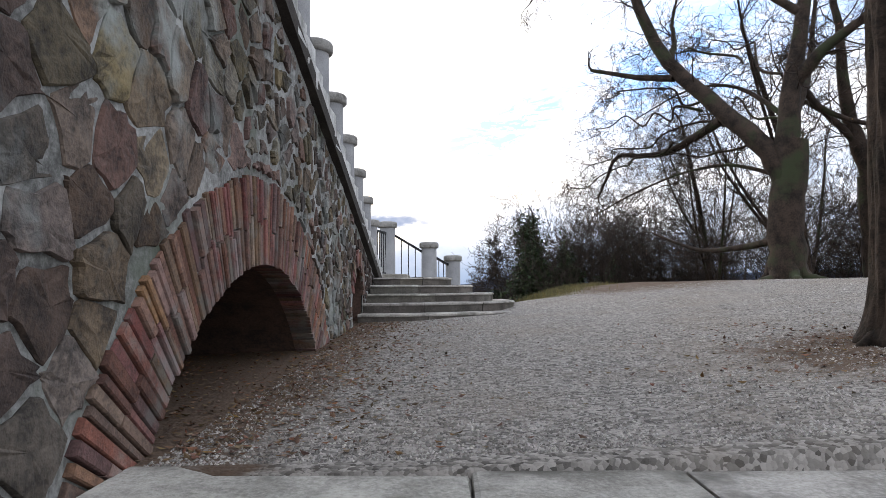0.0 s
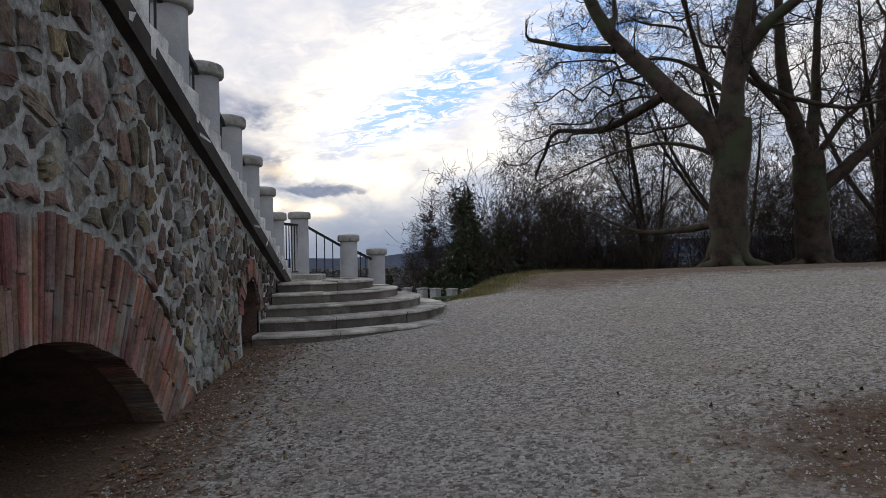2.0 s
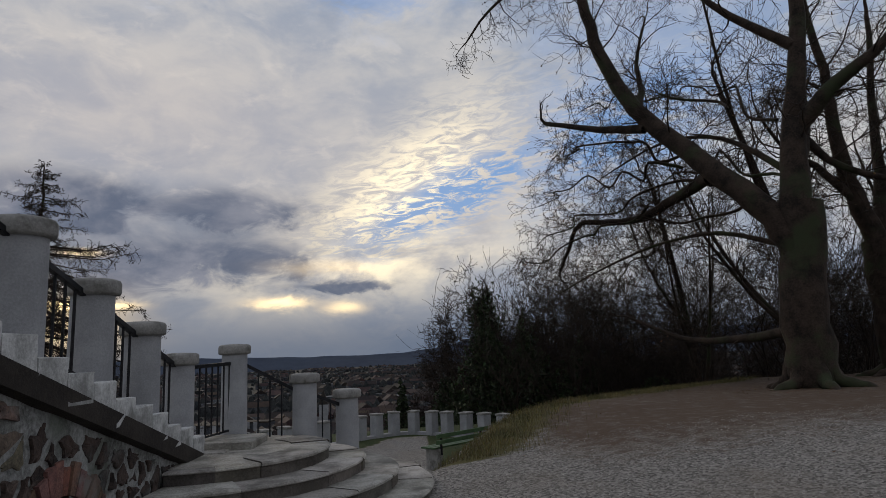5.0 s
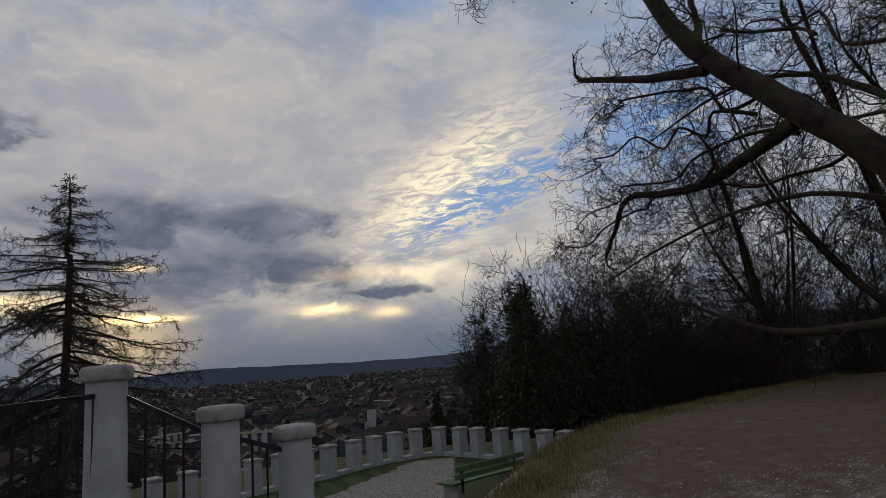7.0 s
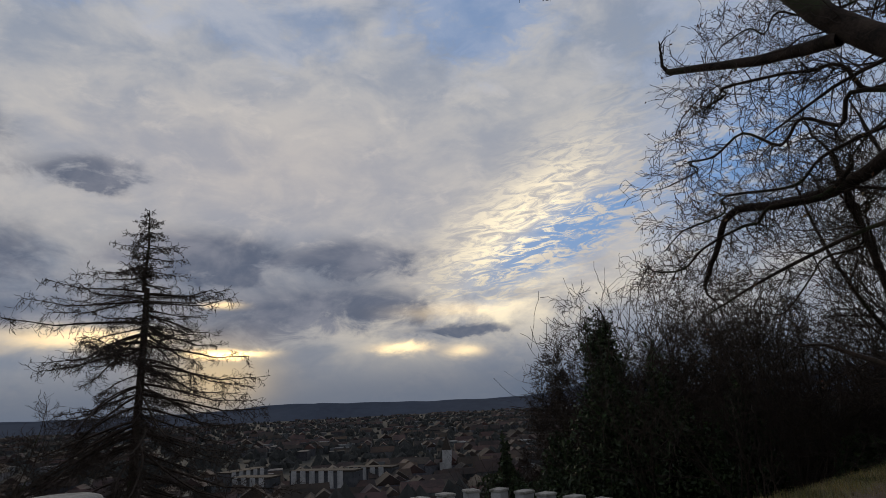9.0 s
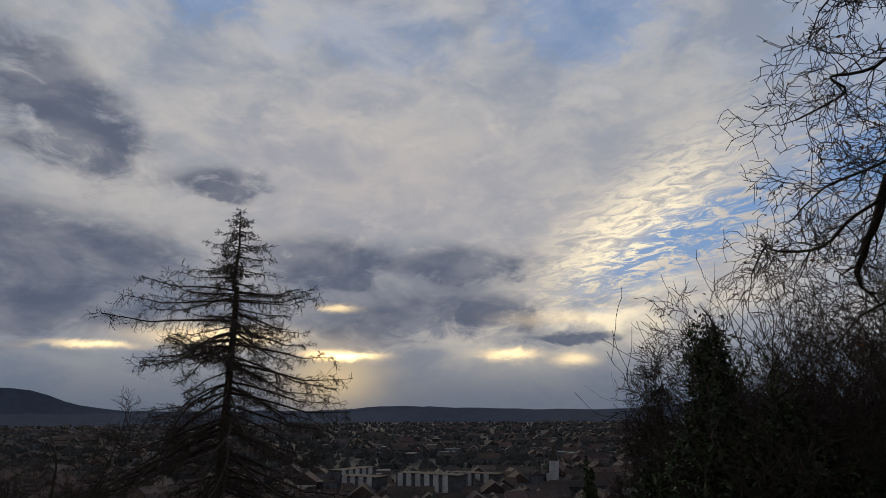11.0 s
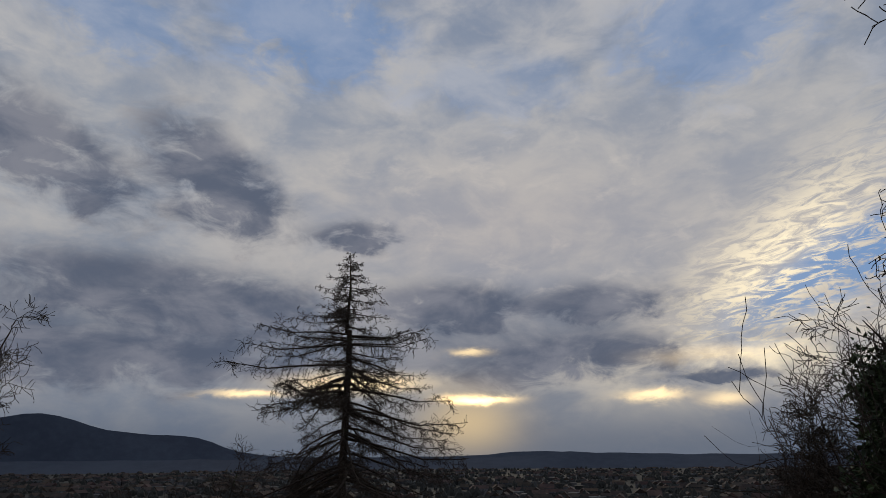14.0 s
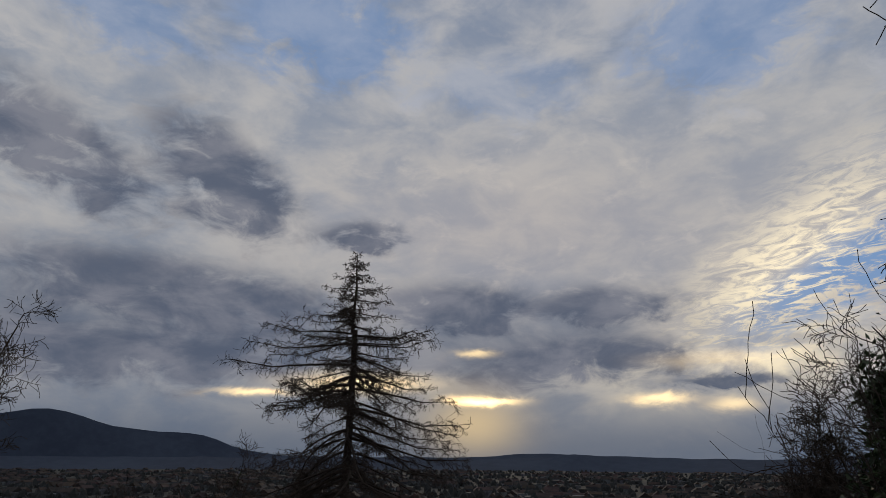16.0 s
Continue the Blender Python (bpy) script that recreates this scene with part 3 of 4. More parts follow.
# ---------------------------------------------------------------- balustrade
def column_meshes(h):
    shaft = lathe("shaft", [(0.158, -0.12), (0.155, 0.0), (0.15, h - 0.14), (0.15, h - 0.12)], COLUMN)
    cap = lathe("cap", [(0.15, h - 0.125), (0.185, h - 0.115), (0.192, h - 0.10), (0.192, h - 0.03), (0.18, h - 0.01), (0.15, h), (0.05, h + 0.006)], CAP)
    return shaft, cap


def post(at, h, label, group, meshes=None):
    ob = thing("balustrade_column", label, "column", at, group)
    shaft, cap = meshes or column_meshes(h)
    part("shaft", shaft, ob)
    part("cap", cap, ob, "stained concrete cap")
    return ob


def railing(a, b, ha, hb, lift_a, lift_b, label):
    """Iron panel between two columns: top and bottom rail and thin balusters."""
    a, b = Vector(a), Vector(b)
    ob = thing("iron_railing", label, "railing", a, "balustrade railings")
    d = b - a
    n = d.normalized()
    s, e = n * 0.15, d - n * 0.15
    for name, ka, kb, w in (("top_rail", ha, hb, 0.02), ("bottom_rail", lift_a, lift_b, 0.012)):
        v, f = [], []
        bar(v, f, s + Vector((0, 0, ka)), e + Vector((0, 0, kb)), w)
        part(name, mesh_from(name, v, f, IRON), ob)
    count = max(3, int(d.length / 0.13))
    for i in range(1, count):
        t = i / count
        p = d * t
        v, f = [], []
        bar(v, f, p + Vector((0, 0, lift_a + (lift_b - lift_a) * t)), p + Vector((0, 0, ha + (hb - ha) * t)), 0.008)
        part("baluster", mesh_from("baluster", v, f, IRON), ob)
    return ob


def build_balustrade():
    h = 0.96
    shared = column_meshes(h)
    tops = []
    for y in COL_Y:
        at = (WX - 0.16, y, ramp(y) + 0.005)
        post(at, h, "round grey concrete column on a white stair plinth", "stair columns", shared)
        tops.append(at)
    for a, b in zip(tops, tops[1:]):
        railing(a, b, 0.80, 0.80, 0.20, 0.20, "black iron railing panel sloping between stair columns")
    posts = [((-1.07, 12.5, 0.92), 1.13), ((-0.26, 12.75, 0.62), 1.04), ((0.22, 13.25, 0.40), 1.02)]
    for at, hh in posts:
        post(at, hh, "round grey concrete column at the landing edge", "landing columns")
    first = (tops[0][0], tops[0][1], 0.92)
    railing(first, posts[0][0], 0.88, 0.90, 0.12, 0.12, "black iron railing panel on the landing")
    railing(posts[0][0], posts[1][0], 0.92, 0.80, 0.10, 0.10, "black iron railing panel descending beside the steps")
    railing(posts[1][0], posts[2][0], 0.80, 0.78, 0.10, 0.10, "black iron railing panel descending beside the steps")


# ---------------------------------------------------------------- round steps
def build_round_steps():
    ob = tagged(new("round_steps"), "worn pale stone quarter-round steps up to the landing", "steps", kind="structure")
    rng = random.Random(4)
    cx, cy = -1.05, 11.6
    levels = [(0.92, 1.25), (0.79, 1.62), (0.655, 1.99), (0.52, 2.36), (0.375, 2.70)]
    for k, (z, r) in enumerate(levels):
        inner = levels[k - 1][1] - 0.1 if k else 0.0
        a0, a1 = (-92, 78 - 5 * k) if k < 4 else (-92, 10)
        # riser blocks
        a = a0
        while a < a1:
            w = min(rng.uniform(16, 34), a1 - a)
            if a1 - a - w < 4:
                w = a1 - a
            v, f = [], []
            n = max(2, int(w / 3))
            dz = rng.uniform(-0.008, 0.008)
            push = rng.uniform(-0.012, 0.012)
            prof = ((r - 0.42, z + dz), (r - 0.02 + push, z + dz), (r + push, z - 0.015 + dz), (r + push, z - 0.03), (r - 0.02 + push, z - 0.036), (r - 0.02 + push, z - 0.34), (r - 0.42, z - 0.34))
            for i in range(n + 1):
                t = radians(a + 0.08 + (w - 0.16) * i / n)
                for rr, zz in prof:
                    rr = max(0.02, rr)
                    v.append((cx + rr * math.cos(t), cy + rr * math.sin(t), zz + (0.006 * noise.noise(Vector((rr * 4, t * 9, k))) if zz > z - 0.02 else 0)))
            m = len(prof)
            for i in range(n):
                f += [(i * m + j, i * m + (j + 1) % m, (i + 1) * m + (j + 1) % m, (i + 1) * m + j) for j in range(m)]
            f += [tuple(reversed(range(m))), tuple(range(n * m, n * m + m))]
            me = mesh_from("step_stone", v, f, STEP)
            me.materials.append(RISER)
            # upright faces get the stone darkened to stand for shade
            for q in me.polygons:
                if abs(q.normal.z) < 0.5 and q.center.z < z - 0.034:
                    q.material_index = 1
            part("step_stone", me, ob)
            a += w
    # landing slabs
    v, f = [], []
    n0 = 24
    v.append((cx, cy, 0.915))
    for i in range(n0 + 1):
        t = radians(-95 + 175 * i / n0)
        v.append((cx + 1.1 * math.cos(t), cy + 1.1 * math.sin(t), 0.915))
    f += [(0, i, i + 1) for i in range(1, n0 + 1)]
    part("landing", mesh_from("landing", v, f, STEP), ob, "pale stone landing")
    part("landing_base", bevel_box("landing_base", -3.3, -0.85, 11.33, 12.72, -0.6, 0.93, STEP, 0.02), ob)
    part("landing_kerb", bevel_box("landing_kerb", -1.3, -0.62, 11.55, 12.3, 0.9, 1.0, STEP, 0.02, 0.005), ob)


def build_lower_steps():
    """Straight steps by which the path comes up, below the gravel."""
    rng = random.Random(2)
    ob = tagged(new("lower_steps"), "pale worn stone steps at the gravel edge", "steps", kind="structure")
    for k in range(6):
        z = 0.075 - 0.17 * k
        y1 = 2.62 - 0.34 * k
        x = -1.1
        while x < 5.5:
            w = rng.uniform(0.7, 1.3)
            me = bevel_box("slab", x, x + w - 0.008, y1 - 0.42, y1 + rng.uniform(-0.03, 0.03), z - 0.17, z + rng.uniform(-0.008, 0.008), STEP, 0.015, 0.005, int(x * 100) + k)
            part("slab", me, ob)
            x += w
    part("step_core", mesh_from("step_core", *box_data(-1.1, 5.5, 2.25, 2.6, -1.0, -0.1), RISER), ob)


# ---------------------------------------------------------------- parapet and bench on the lower terrace
def parapet_line(step):
    """Points and headings along the terrace edge: two straight runs with a rounded corner."""
    guide = [Vector(p) for p in ((-4.2, 18.6), (-2.6, 20.4), (-1.0, 22.2), (0.1, 23.4), (0.75, 23.85), (1.4, 23.6), (2.6, 22.5), (3.9, 21.2), (5.2, 19.9))]
    fine = []
    for i in range(len(guide) - 1):
        p0, p1, p2, p3 = guide[max(0, i - 1)], guide[i], guide[i + 1], guide[min(len(guide) - 1, i + 2)]
        for q in range(20):
            t = q / 20
            fine.append(0.5 * (2 * p1 + (p2 - p0) * t + (2 * p0 - 5 * p1 + 4 * p2 - p3) * t * t + (3 * p1 - p0 - 3 * p2 + p3) * t ** 3))
    out, left = [], 0.0
    for p, q in zip(fine, fine[1:]):
        left -= (q - p).length
        if left <= 0:
            out.append((p.x, p.y, math.atan2(q.y - p.y, q.x - p.x)))
            left += step
    return out


def build_parapet():
    body = bevel_box("body", -0.125, 0.125, -0.15, 0.15, -0.3, 0.63, COLUMN, 0.015, 0.003)
    cap = bevel_box("cap", -0.145, 0.145, -0.17, 0.17, 0.632, 0.69, CAP, 0.02, 0.003)
    for x, y, a in parapet_line(0.64):
        ob = thing("parapet_block", "square grey concrete merlon block of the terrace parapet", "parapet block", (x, y, -0.5), "parapet blocks")
        ob.rotation_euler = (0, 0, a)
        part("body", body, ob)
        part("cap", cap, ob)
    v, f = [], []
    line = parapet_line(0.2)
    for x, y, a in line:
        nx, ny = -math.sin(a), math.cos(a)
        for r, z in ((-0.12, -0.9), (-0.12, -0.42), (0.12, -0.42), (0.12, -3.5)):
            v.append((x + r * nx, y + r * ny, z))
    for i in range(len(line) - 1):
        f += [(4 * i + j, 4 * i + j + 1, 4 * i + 5 + j, 4 * i + 4 + j) for j in range(3)]
    tagged(new("wall_parapet", mesh_from("wall_parapet", v, f, COLUMN)), "low grey parapet wall of the terrace", "parapet", kind="structure")


def build_bench():
    ob = thing("park_bench", "green-painted slatted park bench beside the terrace path", "bench", (1.95, 18.35, ground_z(1.95, 18.35)))
    ob.rotation_euler = (0, 0, radians(43))
    for i in range(3):
        part("seat_slat", bevel_box("seat_slat", -0.8, 0.8, -0.2 + 0.13 * i, -0.09 + 0.13 * i, 0.42, 0.455, BENCH, 0.008), ob)
    for i in range(2):
        part("back_slat", bevel_box("back_slat", -0.8, 0.8, -0.3 - 0.02 * i, -0.265 - 0.02 * i, 0.52 + 0.12 * i, 0.60 + 0.12 * i, BENCH, 0.008), ob)
    for x in (-0.62, 0.62):
        part("leg", bevel_box("leg", x - 0.05, x + 0.05, -0.24, 0.16, -0.2, 0.418, CAP, 0.015), ob, "concrete leg")
        part("back_support", bevel_box("back_support", x - 0.02, x + 0.02, -0.262, -0.225, 0.3, 0.72, IRON, 0.006), ob)


stair_wall = build_wall()
build_balustrade()
build_round_steps()
build_lower_steps()
build_parapet()
build_bench()


# ---------------------------------------------------------------- trees
def limb(rng, pts, r0, r1, sides=10):
    """Smooth limb through a few guide points."""
    P = [Vector(p) for p in pts]
    out = []
    for i in range(len(P) - 1):
        a, b = P[max(0, i - 1)], P[i]
        c, d = P[i + 1], P[min(len(P) - 1, i + 2)]
        for s in range(4):
            t = s / 4
            q = 0.5 * ((2 * b) + (c - a) * t + (2 * a - 5 * b + 4 * c - d) * t * t + (3 * b - a - 3 * c + d) * t ** 3)
            out.append(q + Vector((rng.gauss(0, 1), rng.gauss(0, 1), rng.gauss(0, 1))) * 0.012 * (r0 * 6))
    out.append(P[-1])
    n = len(out)
    radii = [r0 + (r1 - r0) * (i / (n - 1)) ** 0.85 for i in range(n)]
    return out, radii, sides


def sprout(rng, start, way, length, radius, level, out, tips, kids=6, up=0.12, wob=0.22, spread=(35, 70), thin=0.0035):
    n = max(4, min(8, int(length / 0.25)))
    p, d = Vector(start), Vector(way).normalized()
    pts, radii = [p.copy()], [radius]
    for i in range(n):
        d = (d + Vector((rng.gauss(0, wob), rng.gauss(0, wob), rng.gauss(0, wob) + up))).normalized()
        p = p + d * (length / n)
        pts.append(p.copy())
        radii.append(max(thin, radius * (1 - 0.8 * (i + 1) / n)))
    out.append((pts, radii, 3 if radius < 0.02 else (4 if radius < 0.06 else 7)))
    if level <= 0:
        tips.append(pts[-1])
        return
    for q in range(kids):
        t = 0.25 + 0.75 * (q + rng.random()) / kids
        i = min(n - 1, int(t * n))
        at = pts[i].lerp(pts[i + 1], t * n - i if t * n - i < 1 else 1.0)
        along = (pts[i + 1] - pts[i]).normalized()
        side = along.orthogonal().normalized()
        side.rotate(Matrix.Rotation(rng.uniform(0, 2 * math.pi), 3, along))
        a = radians(rng.uniform(*spread))
        sprout(rng, at, along * math.cos(a) + side * math.sin(a), length * rng.uniform(0.42, 0.68), max(thin, radii[i] * rng.uniform(0.45, 0.7)), level - 1, out, tips, max(3, kids - 1), up, wob, spread, thin)


def dress(rng, limbs, out, tips, every, length, level, kids, up=0.08, skip=0.3, wob=0.22, thin=0.0045):
    """Side branches along the limbs."""
    for pts, radii, sides in limbs:
        n = len(pts)
        for i in range(int(n * skip), n - 1):
            for q in range(every):
                if rng.random() < 0.25:
                    continue
                along = (Vector(pts[i + 1]) - Vector(pts[i])).normalized()
                side = along.orthogonal().normalized()
                side.rotate(Matrix.Rotation(rng.uniform(0, 2 * math.pi), 3, along))
                a = radians(rng.uniform(40, 80))
                sprout(rng, pts[i], along * math.cos(a) + side * math.sin(a), length * rng.uniform(0.6, 1.2), min(radii[i] * 0.5, 0.012 * length + 0.006), level, out, tips, kids, up, wob, (35, 70), thin)
        end = (Vector(pts[-1]) - Vector(pts[-2])).normalized()
        sprout(rng, pts[-1], end, length, radii[-1] * 0.9, level, out, tips, kids, up, wob, (35, 70), thin)


def make_tree(name, label, category, at, trunk, out, tips, leaf=0, leaf_size=0.05, rng=None, group=""):
    ob = thing(name, label, category, at, group)
    inv = Vector(at)
    shift = lambda br: [([Vector(p) - inv for p in pts], r, s) for pts, r, s in br]
    part("trunk", tubes("trunk", shift(trunk), BARK), ob)
    part("crown", tubes("crown", shift(out), TWIG), ob)
    if leaf:
        c = [Vector(rng.choice(tips)) - inv + Vector((rng.gauss(0, 0.04), rng.gauss(0, 0.04), rng.gauss(0, 0.04))) for _ in range(leaf)]
        part("dead_leaves", cards("dead_leaves", c, leaf_size, rng, LEAF), ob, "a few withered brown leaves")
    return ob


def root_flare(rng, x, y, z, r, count=7):
    out = []
    for i in range(count):
        a = 2 * math.pi * (i + rng.uniform(-0.3, 0.3)) / count
        L = r * rng.uniform(1.7, 3.0)
        pts = [(x + math.cos(a) * r * 0.55, y + math.sin(a) * r * 0.55, z + r * 1.3), (x + math.cos(a) * r * 1.0, y + math.sin(a) * r, z + r * 0.35), (x + math.cos(a) * L * 0.75, y + math.sin(a) * L * 0.75, ground_z(x, y) + 0.03), (x + math.cos(a) * L, y + math.sin(a) * L, ground_z(x, y) - 0.06)]
        out.append(limb(rng, pts, r * 0.42, r * 0.1, 8))
    return out


def crook(rng, pts, amount):
    """Guide points with a bent point put between each pair."""
    out = [Vector(pts[0])]
    for a, b in zip(pts, pts[1:]):
        a, b = Vector(a), Vector(b)
        for t in (0.33, 0.67):
            out.append(a.lerp(b, t) + Vector((rng.gauss(0, amount), rng.gauss(0, amount), rng.gauss(0, amount))))
        out.append(b)
    return out


def build_oak():
    rng = random.Random(21)
    # trunk and limbs are pushed away from the eye to fit the camera's view
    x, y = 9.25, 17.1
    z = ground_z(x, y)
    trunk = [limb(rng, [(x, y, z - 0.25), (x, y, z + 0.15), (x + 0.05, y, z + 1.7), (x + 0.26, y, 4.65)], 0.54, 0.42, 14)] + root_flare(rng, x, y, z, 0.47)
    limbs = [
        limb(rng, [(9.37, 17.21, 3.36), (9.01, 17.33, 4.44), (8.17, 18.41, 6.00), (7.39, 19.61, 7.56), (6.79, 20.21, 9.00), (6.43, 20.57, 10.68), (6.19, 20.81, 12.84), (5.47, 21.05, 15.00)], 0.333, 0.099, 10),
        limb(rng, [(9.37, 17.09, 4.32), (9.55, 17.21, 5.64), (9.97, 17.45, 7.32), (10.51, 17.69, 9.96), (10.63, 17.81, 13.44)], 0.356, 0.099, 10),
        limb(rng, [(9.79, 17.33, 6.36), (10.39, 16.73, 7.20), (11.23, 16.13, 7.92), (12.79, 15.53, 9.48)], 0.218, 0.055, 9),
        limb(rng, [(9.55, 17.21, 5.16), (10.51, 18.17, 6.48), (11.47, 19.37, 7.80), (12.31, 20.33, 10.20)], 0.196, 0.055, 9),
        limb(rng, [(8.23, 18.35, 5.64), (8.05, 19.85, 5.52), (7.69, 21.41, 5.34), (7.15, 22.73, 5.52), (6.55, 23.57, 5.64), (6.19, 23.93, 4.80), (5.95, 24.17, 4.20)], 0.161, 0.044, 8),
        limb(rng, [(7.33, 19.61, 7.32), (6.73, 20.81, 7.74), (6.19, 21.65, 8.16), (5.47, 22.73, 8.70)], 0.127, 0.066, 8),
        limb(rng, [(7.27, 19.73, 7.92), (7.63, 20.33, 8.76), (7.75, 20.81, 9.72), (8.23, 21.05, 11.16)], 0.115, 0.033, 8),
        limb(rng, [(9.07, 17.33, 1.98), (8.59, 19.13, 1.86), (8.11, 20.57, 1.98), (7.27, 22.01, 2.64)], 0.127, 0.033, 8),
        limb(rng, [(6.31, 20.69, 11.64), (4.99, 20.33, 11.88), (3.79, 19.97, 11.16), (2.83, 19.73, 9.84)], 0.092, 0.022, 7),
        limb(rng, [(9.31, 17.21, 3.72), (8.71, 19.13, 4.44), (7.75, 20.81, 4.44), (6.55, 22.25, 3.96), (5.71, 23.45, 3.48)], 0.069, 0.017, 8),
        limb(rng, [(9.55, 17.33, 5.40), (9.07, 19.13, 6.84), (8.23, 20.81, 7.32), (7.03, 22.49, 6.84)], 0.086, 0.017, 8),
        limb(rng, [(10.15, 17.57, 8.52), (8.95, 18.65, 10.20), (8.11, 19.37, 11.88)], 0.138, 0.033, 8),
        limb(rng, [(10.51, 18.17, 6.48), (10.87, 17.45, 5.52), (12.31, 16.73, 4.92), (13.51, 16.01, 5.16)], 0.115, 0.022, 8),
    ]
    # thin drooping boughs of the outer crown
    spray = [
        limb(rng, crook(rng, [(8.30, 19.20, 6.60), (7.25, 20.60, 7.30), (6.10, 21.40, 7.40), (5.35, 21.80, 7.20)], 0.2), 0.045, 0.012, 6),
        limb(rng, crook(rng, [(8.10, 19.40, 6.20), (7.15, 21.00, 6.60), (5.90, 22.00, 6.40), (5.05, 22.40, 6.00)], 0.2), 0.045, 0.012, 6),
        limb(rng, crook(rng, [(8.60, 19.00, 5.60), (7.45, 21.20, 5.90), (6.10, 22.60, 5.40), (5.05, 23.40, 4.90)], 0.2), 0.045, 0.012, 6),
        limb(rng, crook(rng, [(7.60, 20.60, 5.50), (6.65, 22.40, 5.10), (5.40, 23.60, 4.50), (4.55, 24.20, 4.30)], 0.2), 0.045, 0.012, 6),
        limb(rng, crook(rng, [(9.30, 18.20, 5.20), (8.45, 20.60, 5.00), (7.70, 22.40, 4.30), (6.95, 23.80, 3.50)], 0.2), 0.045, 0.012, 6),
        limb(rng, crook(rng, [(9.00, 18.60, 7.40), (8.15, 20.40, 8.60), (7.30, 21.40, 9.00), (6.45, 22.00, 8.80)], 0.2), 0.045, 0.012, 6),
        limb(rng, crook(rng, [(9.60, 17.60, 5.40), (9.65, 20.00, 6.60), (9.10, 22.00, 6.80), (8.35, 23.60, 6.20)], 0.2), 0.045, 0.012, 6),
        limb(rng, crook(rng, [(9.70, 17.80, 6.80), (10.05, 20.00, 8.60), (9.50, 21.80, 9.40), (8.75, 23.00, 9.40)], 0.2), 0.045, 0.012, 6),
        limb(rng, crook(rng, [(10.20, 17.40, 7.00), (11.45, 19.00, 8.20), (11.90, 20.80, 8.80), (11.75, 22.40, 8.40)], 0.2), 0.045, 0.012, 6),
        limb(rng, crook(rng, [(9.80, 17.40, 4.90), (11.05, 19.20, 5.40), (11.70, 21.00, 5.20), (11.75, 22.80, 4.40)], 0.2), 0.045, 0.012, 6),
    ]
    out, tips = [], []
    for i, lb in enumerate(limbs):
        if i == 5:
            dress(rng, [lb], out, tips, 1, 0.75, 2, 4, 0.12, 0.3, 0.3)
        else:
            dress(rng, [lb], out, tips, 2, 1.0 if i in (4, 7, 8, 9) else 1.75, 2, 5, -0.01, 0.3, 0.26)
    dress(rng, spray, out, tips, 2, 0.8, 2, 4, -0.015, 0.2, 0.28, 0.005)
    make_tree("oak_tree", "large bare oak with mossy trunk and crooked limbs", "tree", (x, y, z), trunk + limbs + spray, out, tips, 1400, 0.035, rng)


def build_simple_tree(name, label, x, y, lean, height, r, seed, level=3, kids=6, spread=(25, 60), leafy=0, group="", forks=3, low=0.3, twig=0.32, every=2, thin=0.0065, broad=1.0):
    rng = random.Random(seed)
    z = ground_z(x, y)
    top = Vector((x + lean[0], y + lean[1], z + height * 0.75))
    mid = Vector((x + lean[0] * 0.3 + rng.uniform(-0.2, 0.2), y + lean[1] * 0.3, z + height * 0.35))
    trunk = [limb(rng, [(x, y, z - 0.3), (x, y, z + 0.2), mid, top], r, r * 0.35, 10)]
    if r > 0.2:
        trunk += root_flare(rng, x, y, z, r, 6)
    for i in range(forks):
        t = rng.uniform(low, 0.75)
        base = Vector(trunk[0][0][int(t * (len(trunk[0][0]) - 1))])
        a = rng.uniform(0, 2 * math.pi)
        reach = height * rng.uniform(0.25, 0.42)
        side = Vector((math.cos(a), math.sin(a), 0)) * broad
        trunk.append(limb(rng, [base, base + side * reach * 0.35 + Vector((0, 0, reach * 0.4)), base + side * reach * 0.7 + Vector((0, 0, reach * 1.0)), base + side * reach * 0.9 + Vector((0, 0, reach * 1.6))], r * 0.5 * (1.1 - t * 0.5), r * 0.12, 8))
    out, tips = [], []
    dress(rng, trunk[:1] + trunk[-forks:] if forks else trunk[:1], out, tips, every, height * twig * 0.5, level - 1, kids, 0.05, low, 0.27, thin)
    return make_tree(name, label, "tree", (x, y, z), trunk, out, tips, leafy, 0.06, rng, group)


def build_forked_tree():
    rng = random.Random(23)
    x, y = 15.2, 22.0
    z = ground_z(x, y)
    trunk = [limb(rng, [(x, y, z - 0.3), (x, y, z + 0.2), (x - 0.05, y, z + 1.8), (x - 0.15, y, 4.6)], 0.62, 0.50, 12)] + root_flare(rng, x, y, z, 0.5)
    limbs = [
        limb(rng, [(15.1, 22, 4.2), (14.6, 22.1, 6.0), (14.2, 22, 7.8), (14.1, 22, 10), (13.6, 22, 13)], 0.34, 0.08, 10),
        limb(rng, [(15.1, 22, 4.3), (15.6, 22.3, 6.2), (15.9, 22.5, 8.4), (16.2, 22.5, 12)], 0.27, 0.07, 9),
        limb(rng, [(15.2, 22, 3.2), (16.4, 21.6, 4.3), (17.6, 21.2, 5.6), (19.0, 20.8, 7.4)], 0.30, 0.09, 9),
        limb(rng, [(15.3, 22, 4.4), (16.3, 21.8, 5.8), (16.8, 21.6, 6.3), (17.6, 21.4, 8.4)], 0.14, 0.04, 8),
        limb(rng, [(14.6, 22.1, 5.8), (13.4, 22, 6.9), (12.4, 21.8, 7.4), (11.6, 21.6, 8.4)], 0.15, 0.03, 8),
    ]
    out, tips = [], []
    dress(rng, limbs, out, tips, 2, 2.3, 2, 5, 0.03, 0.25, 0.2, 0.006)
    make_tree("bare_tree", "stout bare forked tree behind the oak", "tree", (x, y, z), trunk + limbs, out, tips)


